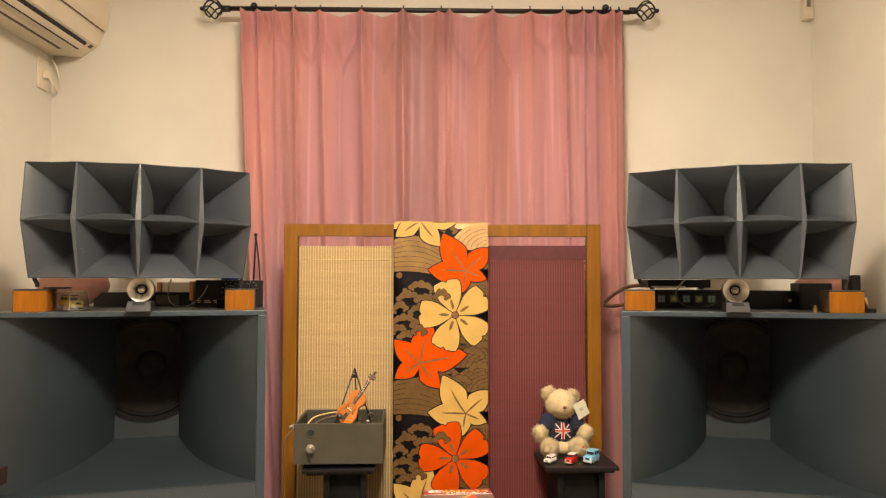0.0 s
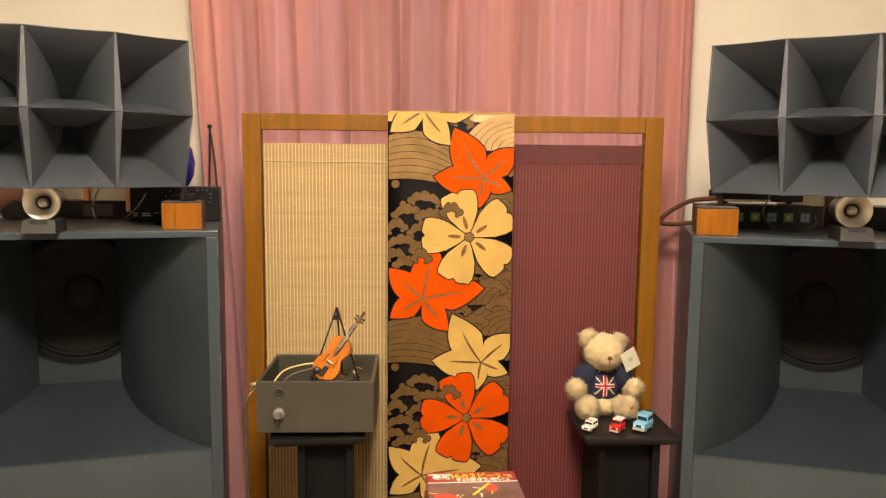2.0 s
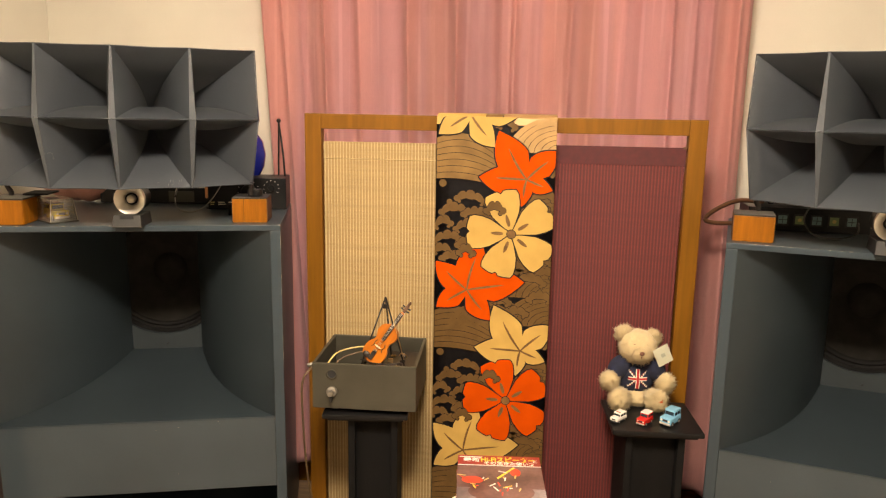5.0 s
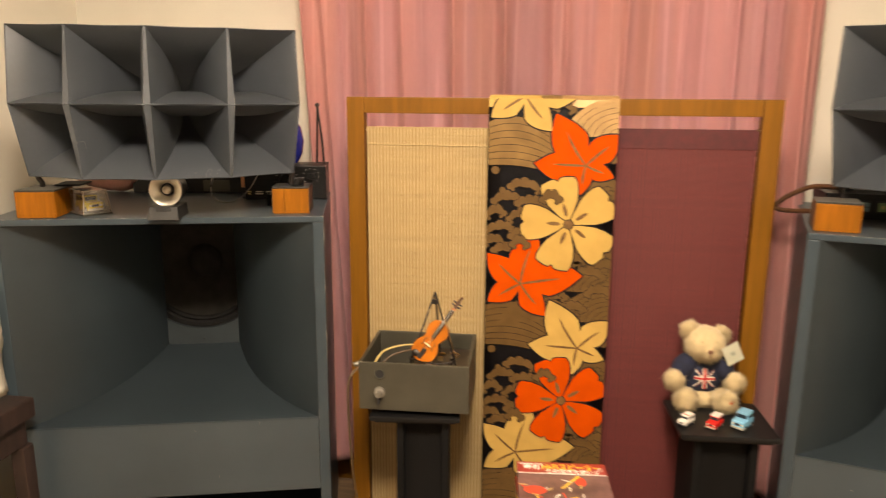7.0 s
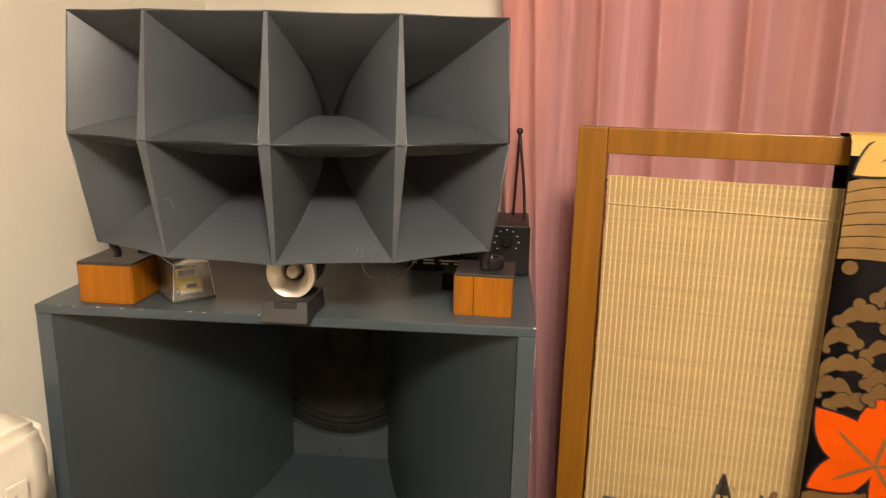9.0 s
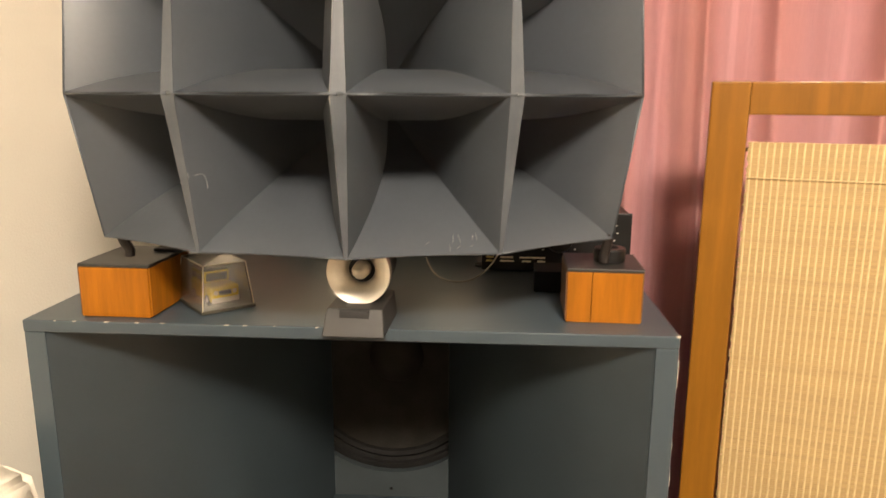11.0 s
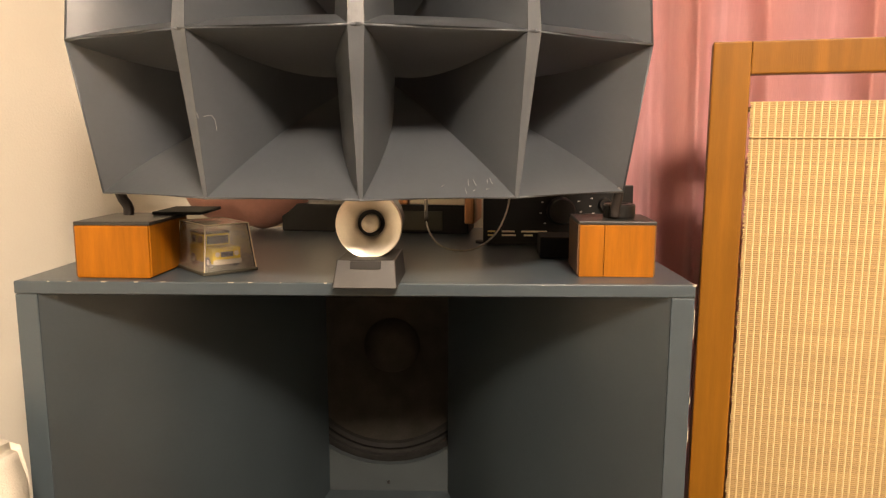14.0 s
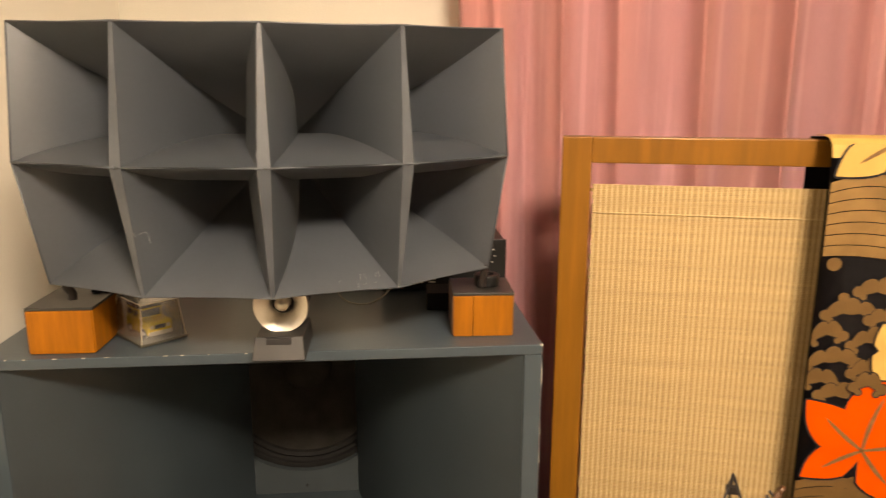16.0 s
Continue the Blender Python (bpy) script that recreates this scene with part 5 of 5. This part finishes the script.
# ---- white canvas bag on a dark wooden chair beside the cabinet ----
bag = bmesh.new()
bx0, bx1, by0, by1, bz0, bz1 = -1.535, -1.268, 1.70, 2.158, 0.585, 0.825
bmesh.ops.create_cube(bag, size=1)
bmesh.ops.transform(bag, verts=bag.verts, matrix=Matrix.LocRotScale(((bx0 + bx1) / 2, (by0 + by1) / 2, (bz0 + bz1) / 2), None, (bx1 - bx0, by1 - by0, bz1 - bz0)))
bmesh.ops.bevel(bag, geom=bag.edges[:], offset=0.010, segments=2, affect="EDGES")
bmesh.ops.subdivide_edges(bag, edges=bag.edges[:], cuts=15, use_grid_fill=True)
for v in bag.verts:
    p = v.co
    fold = 1 - abs(noise.noise(Vector((p.x * 6 + p.z * 5, p.y * 7 - p.z * 4, p.z * 3 + 2)))) * 2
    k = noise.noise(p * 5) * 0.010 + max(0, fold - 0.62) * 0.026 + noise.noise(p * 19) * 0.004 + 0.010 * abs(noise.noise(Vector((p.x * 3, p.y * 9, p.z * 5 + p.y * 6))))
    low = max(0, (0.80 - p.z) / 0.2)
    v.co.x += k * 0.8 + (0.012 * low if p.x > -1.4 else 0)
    v.co.y += k * 0.5
    v.co.z += k * 0.6 - 0.02 * max(0, (2.158 - p.y) / 0.45) ** 1.5 * max(0, min(1, (p.z - 0.6) / 0.22))
for f in bag.faces:
    f.smooth = True
bagt = thing("canvas_bag", pose(0, 0, 0), "crumpled white canvas bag on a dark wooden chair", "bag")
part("body", bag, CLOTH, bagt)
band = bmesh.new()
prev = None
for k in range(13):
    t = k / 12
    y, z = 1.74 + 0.345 * t, 0.672 + 0.062 * t + 0.006 * math.sin(t * 5)
    x = -1.243 + 0.004 * math.sin(t * 7)
    row = [band.verts.new(p) for p in ((x, y, z - 0.019), (x + 0.004, y + 0.002, z), (x - 0.003, y, z + 0.019))]
    if prev:
        for a in range(2):
            band.faces.new((prev[a], prev[a + 1], row[a + 1], row[a])).smooth = True
    prev = row
bmesh.ops.solidify(band, geom=band.faces[:], thickness=0.003)
part("flap", band, CLOTH, bagt)
part("flap_tab", box(-1.247, -1.243, 2.07, 2.105, 0.722, 0.762, 0.0015), CLOTH, bagt)
chair = thing("dark_wooden_chair", pose(-1.385, 1.90, FL), "dark brown wooden chair under a canvas bag", "chair")
part("seat", box(-0.165, 0.16, -0.30, 0.29, 0.565, 0.615, 0.006), DARKBROWN, chair)
part("apron", box(-0.15, 0.145, -0.28, 0.27, 0.50, 0.5645, 0.004), DARKBROWN, chair)
for sx in (-0.14, 0.135):
    for sy in (-0.27, 0.26):
        part("leg", box(sx - 0.018, sx + 0.018, sy - 0.018, sy + 0.018, 0, 0.4995, 0.004), DARKBROWN, chair)

# ---- things on the west cabinet, behind the horn ----
case = thing("display_case", pose(-1.121, 2.297, DECK + 0.0005, 0, 0, 57), "clear acrylic case holding a yellow toy car", "display case")
bm = bmesh.new()
CW, CD, CH, TP = 0.067, 0.092, 0.060, 0.006
lo = [(0, 0), (CW, 0), (CW, CD), (0, CD)]
hi = [(TP, TP), (CW - TP, TP), (CW - TP, CD - TP), (TP, CD - TP)]
for off in (0.0, 0.0016):
    a = [bm.verts.new((x + (off if x < CW / 2 else -off), y + (off if y < CD / 2 else -off), 0.004)) for x, y in lo]
    c = [bm.verts.new((x + (off if x < CW / 2 else -off), y + (off if y < CD / 2 else -off), CH - off)) for x, y in hi]
    for i in range(4):
        q = (a[i], a[(i + 1) % 4], c[(i + 1) % 4], c[i])
        bm.faces.new(q if off == 0 else q[::-1])
    bm.faces.new(c if off == 0 else c[::-1])
cover = part("cover", bm, ACRYL, case)
cover.visible_shadow = False
part("base", box(-0.002, CW + 0.002, -0.002, CD + 0.002, 0, 0.0038, 0.001), AMPG, case)
for i in range(4):
    (x0, y0), (x1, y1) = lo[i], hi[i]
    part("edge", rod((x0, y0, 0.004), (x1, y1, CH), 0.0008, seg=6), CREAMP, case)
    (x2, y2) = hi[(i + 1) % 4]
    part("edge", rod((x1, y1, CH), (x2, y2, CH), 0.0006, seg=6), CREAMP, case)
ycar = toy_car(pose(-1.141, 2.350, DECK + 0.0047, 0, 0, 57), 0.071, 0.037, 0.044, CARY, DARKGLASS, "yellow toy car inside a clear case", tall=True)
plate = thing("thin_board", pose(-1.165, 2.365, DECK + LB_H + 0.0058, 0, 0, 16), "thin dark board lying over a wood block", "board")
part("sheet", box(-0.060, 0.003, -0.02, 0.06, 0, 0.004, 0.001), BLACKWOOD, plate)

pink = thing("pink_cushion", pose(-1.335, 2.745, DECK + 0.0005), "rounded pink cushion behind the horn", "cushion")
pb = ball((0, 0, 0.074), 0.1, sub=4, scale=(1.30, 0.62, 0.74))
for v in pb.verts:
    v.co += v.normal * (0.006 * noise.noise(v.co * 12) - 0.010 * math.exp(-((v.co.x + 0.2 * v.co.z - 0.01) / 0.008) ** 2))
part("pad", pb, PINK, pink)

pre = thing("preamplifier", pose(-0.755, 2.671, DECK + 0.0005, 0, 0, 14), "black preamplifier with a large knob and dial marks", "amplifier")
part("case", box(-0.106, 0.119, 0.004, 0.16, 0.004, 0.093, 0.002), BLACK, pre)
part("front_plate", box(-0.108, 0.121, -0.002, 0.0035, 0.002, 0.095, 0.0015), BLACK, pre)
for s in (-1, 1):
    part("foot", rod((s * 0.11, 0.03, 0), (s * 0.11, 0.03, 0.0039), 0.01), RUBBER, pre)
for x, z, r in ((0.011, 0.056, 0.98), (0.078, 0.066, 0.45)):
    part("knob", lathe([(0, 0.022 * r), (0.019 * r, 0.022 * r), (0.021 * r, 0.019 * r), (0.022 * r, 0.0)], 28, m=Matrix.Translation((x, -0.002, z)) @ Matrix.Rotation(radians(90), 4, "X")), BLACK, pre)
for k in range(9):
    a = radians(-130 + k * 32)
    for x, z, r in ((0.011, 0.056, 0.031), (0.078, 0.066, 0.022)):
        if z + r * math.cos(a) < 0.091:
            part("dial_mark", box(-0.0017, 0.0017, -0.0026, -0.0021, -0.0006, 0.0006, m=Matrix.Translation((x + r * math.sin(a), 0, z + r * math.cos(a)))), INK_W, pre)
for k, (x0, x1, z) in enumerate(((-0.128, -0.110, 0.018), (-0.106, -0.080, 0.018), (-0.076, -0.030, 0.018), (-0.128, -0.112, 0.012), (-0.106, -0.078, 0.012), (-0.072, -0.052, 0.012), (-0.048, -0.030, 0.012))):
    part("printed_bar", box(x0 + 0.027, x1 + 0.021, -0.0026, -0.0021, z + 0.0035, z + 0.0062), INK_G if k in (0, 3) else CREAMP, pre)
lowbox = thing("crossover_box", pose(-1.02, 2.755, DECK + 0.0005, 0, 0, 8), "flat black metal crossover box", "crossover")
part("case", box(-0.235, 0.105, 0.0, 0.10, 0.0, 0.050, 0.002), BLACK, lowbox)
part("face", box(-0.02, 0.06, -0.0025, -0.0005, 0.006, 0.040, 0.001), AMPG, lowbox)
cream_box = thing("transformer", pose(-0.955, 2.762, DECK + 0.0515, 0, 0, 6), "cream transformer wound with copper bands", "transformer")
part("core", box(-0.065, 0.036, 0.0, 0.08, 0, 0.036, 0.002), CREAMP, cream_box)
part("copper_band", box(0.0365, 0.0535, -0.022, 0.080, -0.030, 0.040, 0.003), COPPER, cream_box)
part("copper_band", box(-0.083, -0.0655, -0.008, 0.085, 0.0, 0.036, 0.003), COPPER, cream_box)
lead = thing("cable", pose(-0.895, 2.55, DECK), "grey signal lead looped under the horn", "cable")
part("cord", tube([(-0.07, 0.16, 0.095), (-0.06, 0.10, 0.075), (-0.035, 0.03, 0.035), (0.0, -0.01, 0.012), (0.045, -0.01, 0.010), (0.075, 0.02, 0.035), (0.075, 0.10, 0.075), (0.05, 0.18, 0.10)], 0.0014, 7), DULL, lead)
part("cord", tube([(-0.09, 0.20, 0.098), (-0.075, 0.15, 0.085), (-0.06, 0.10, 0.070), (-0.04, 0.04, 0.042)], 0.0030, 7), IRON, lead)
blk2 = thing("small_black_block", pose(-0.755, 2.545, DECK + 0.0005, 0, 0, 13), "small black block beside the wood block", "block")
part("body", box(0.0, 0.05, 0, 0.06, 0, 0.030, 0.002), BLACKWOOD, blk2)

vase = thing("blue_vase", pose(-0.775, 2.765, DECK + 0.0965), "cobalt-blue gourd-shaped glass vase", "vase")
part("glass", lathe([(0, 0.0), (0.030, 0.0), (0.045, 0.028), (0.050, 0.065), (0.042, 0.104), (0.026, 0.128), (0.023, 0.140), (0.034, 0.168), (0.032, 0.198), (0.018, 0.222), (0.016, 0.238), (0.0, 0.238)], 32), BLUEV, vase)
tripod = thing("thin_stand", pose(-0.686, 2.80, DECK + 0.0005), "thin black wire stand", "wire stand")
part("wire", tube([(0.02, -0.02, 0.0), (0.012, -0.01, 0.14), (-0.005, 0.0, 0.26)], 0.003, 6), IRON, tripod)
part("wire", tube([(-0.02, 0.02, 0.0), (-0.012, 0.01, 0.14), (-0.005, 0.0, 0.26)], 0.003, 6), IRON, tripod)
part("tip", ball((-0.005, 0, 0.264), 0.007), IRON, tripod)

# ---- things on the east cabinet ----
meter = thing("meter_unit", pose(0.835, 2.60, DECK + 0.0005, 0, 0, -6), "black rack unit with a row of small square meters", "audio unit")
part("case", box(-0.155, 0.14, 0.004, 0.15, 0.004, 0.062, 0.002), BLACK, meter)
part("front_plate", box(-0.158, 0.143, -0.002, 0.0035, 0.002, 0.064, 0.0015), BLACK, meter)
for k in range(5):
    x = -0.072 + 0.042 * k
    w = part("meter", box(x - 0.015, x + 0.015, -0.005, -0.0025, 0.018, 0.048, 0.001), RUBBER, meter)
    part("window", box(x - 0.011, x + 0.011, -0.0062, -0.0052, 0.022, 0.044, 0.0004), (BLUELED, GREENLED)[k % 2], w)
    if k % 2 == 0:
        part("grid", box(x - 0.0008, x + 0.0008, -0.0068, -0.0063, 0.0235, 0.0425), RUBBER, w)
        part("grid", box(x - 0.0095, x + 0.0095, -0.0075, -0.0069, 0.0322, 0.0338), RUBBER, w)
    else:
        part("bulb", rod((x, -0.0064, 0.033), (x, -0.0063, 0.033), 0.005), INK_G, w)
shelf_unit = thing("tuner", pose(0.83, 2.64, DECK + 0.066, 0, 0, -6), "flat black tuner on top of the rack unit", "audio unit")
part("case", box(-0.10, 0.115, 0.0, 0.12, 0.006, 0.034, 0.002), BLACK, shelf_unit)
part("trim", box(-0.09, 0.03, -0.0025, -0.0005, 0.007, 0.0115), STEEL, shelf_unit)
for s in (-0.08, 0.09):
    part("foot", rod((s, 0.03, 0), (s, 0.03, 0.0058), 0.008), RUBBER, shelf_unit)
eq = thing("horn_driver_box", pose(1.145, 2.60, DECK + 0.0005, 0, 0, -10), "black box with a small lens at its front", "audio unit")
part("case", box(-0.085, 0.075, 0.0, 0.13, 0.0, 0.062, 0.003), BLACK, eq)
part("lens_ring", rod((0.055, -0.012, 0.028), (0.055, -0.0002, 0.028), 0.014, seg=20), RUBBER, eq)
part("lens", rod((0.055, -0.0135, 0.028), (0.055, -0.0121, 0.028), 0.006, seg=16), STEEL, eq)
cr2 = thing("transformer", pose(1.00, 2.72, DECK + 0.0005, 0, 0, -8), "cream transformer with brown end bands", "transformer")
part("core", box(-0.05, 0.05, 0, 0.09, 0, 0.105, 0.002), CREAMP, cr2)
part("brown_band", box(0.0505, 0.075, -0.006, 0.095, 0, 0.108, 0.003), BLOCKD, cr2)
blackcase = thing("black_case", pose(1.255, 2.52, DECK + 0.0005, 0, 0, -12), "square black case beside the rack unit", "audio unit")
part("case", box(-0.05, 0.052, 0, 0.11, 0.0, 0.088, 0.003), BLACK, blackcase)
pk2 = thing("pink_cushion", pose(1.375, 2.72, DECK + 0.0005), "rounded pink cushion behind the horn", "cushion")
part("pad", ball((0, 0, 0.062), 0.08, sub=3, scale=(1.2, 0.7, 0.78)), PINK, pk2)
bc3 = thing("black_case", pose(1.36, 2.46, DECK + 0.0005, 0, 0, -12), "narrow tall black case near the side wall", "audio unit")
part("case", box(-0.018, 0.012, 0, 0.09, 0.0, 0.115, 0.003), BLACK, bc3)
conn = thing("brass_terminal", pose(1.288, 2.285, DECK + 0.0005, 0, 0, -14), "small brass speaker terminal beside a wood block", "terminal")
part("base", box(-0.012, 0.022, -0.004, 0.03, 0, 0.012, 0.002), BLACK, conn)
part("post", rod((0.0, 0.01, 0.012), (-0.006, 0.008, 0.045), 0.006), BRASS, conn)
glassb = thing("small_bottle", pose(1.135, 2.30, DECK + 0.0005), "tiny clear bottle with brass top", "bottle")
part("body", lathe([(0, 0), (0.007, 0), (0.0075, 0.012), (0.004, 0.016), (0, 0.016)], 16), BRASS, glassb)
part("cap", rod((0, 0, 0.0161), (0, 0, 0.022), 0.004), BRASS, glassb)
lead2 = thing("cable", pose(0.82, 2.46, DECK), "thin grey lead looping before the meters", "cable")
part("cord", tube([(0.03, 0.15, 0.10), (-0.01, 0.08, 0.085), (-0.045, 0.03, 0.05), (-0.03, 0.0, 0.018), (0.02, -0.01, 0.010), (0.07, 0.0, 0.022), (0.085, 0.03, 0.045)], 0.0020, 7), AMPG, lead2)
pipe = thing("flat_cable_loop", pose(0.60, 2.70, 1.02), "brown flat cable loop standing out behind the cabinet", "cable")
part("ribbon", tube([(0.10, -0.12, 0.055), (0.06, -0.03, 0.045), (0.015, 0.02, 0.010), (-0.005, 0.03, -0.018), (0.02, 0.0, -0.022), (0.07, -0.08, -0.010), (0.10, -0.13, -0.012)], 0.0065, 7), BLOCKD, pipe)
bottle = thing("green_bottle", pose(0.652, 2.76, FL + 0.0005), "dark green glass bottle on the floor", "bottle")
part("glass", lathe([(0, 0), (0.035, 0), (0.037, 0.01), (0.037, 0.09), (0.030, 0.11), (0.014, 0.125), (0.014, 0.15), (0, 0.15)], 28), DGREEN, bottle)

# ---- floor boards ----
floor_parent = bpy.data.objects["floor"]
bw = 0.118
nb = int((XR - XL) / bw) + 1
proto = None
for i in range(nb):
    for j in range(3):
        y0 = YF + (YB - YF) * j / 3
        ln = (YB - YF) / 3
        if proto is None:
            proto = part("plank", box(0.001, bw - 0.001, 0.001, ln - 0.001, -0.012, 0, 0.0012), FLOOR, floor_parent)
            o = proto
        else:
            o = new("plank", proto.data)
            o.parent = floor_parent
        o.location = (min(XL + i * bw, XR - bw), y0, FL - 0.0002)
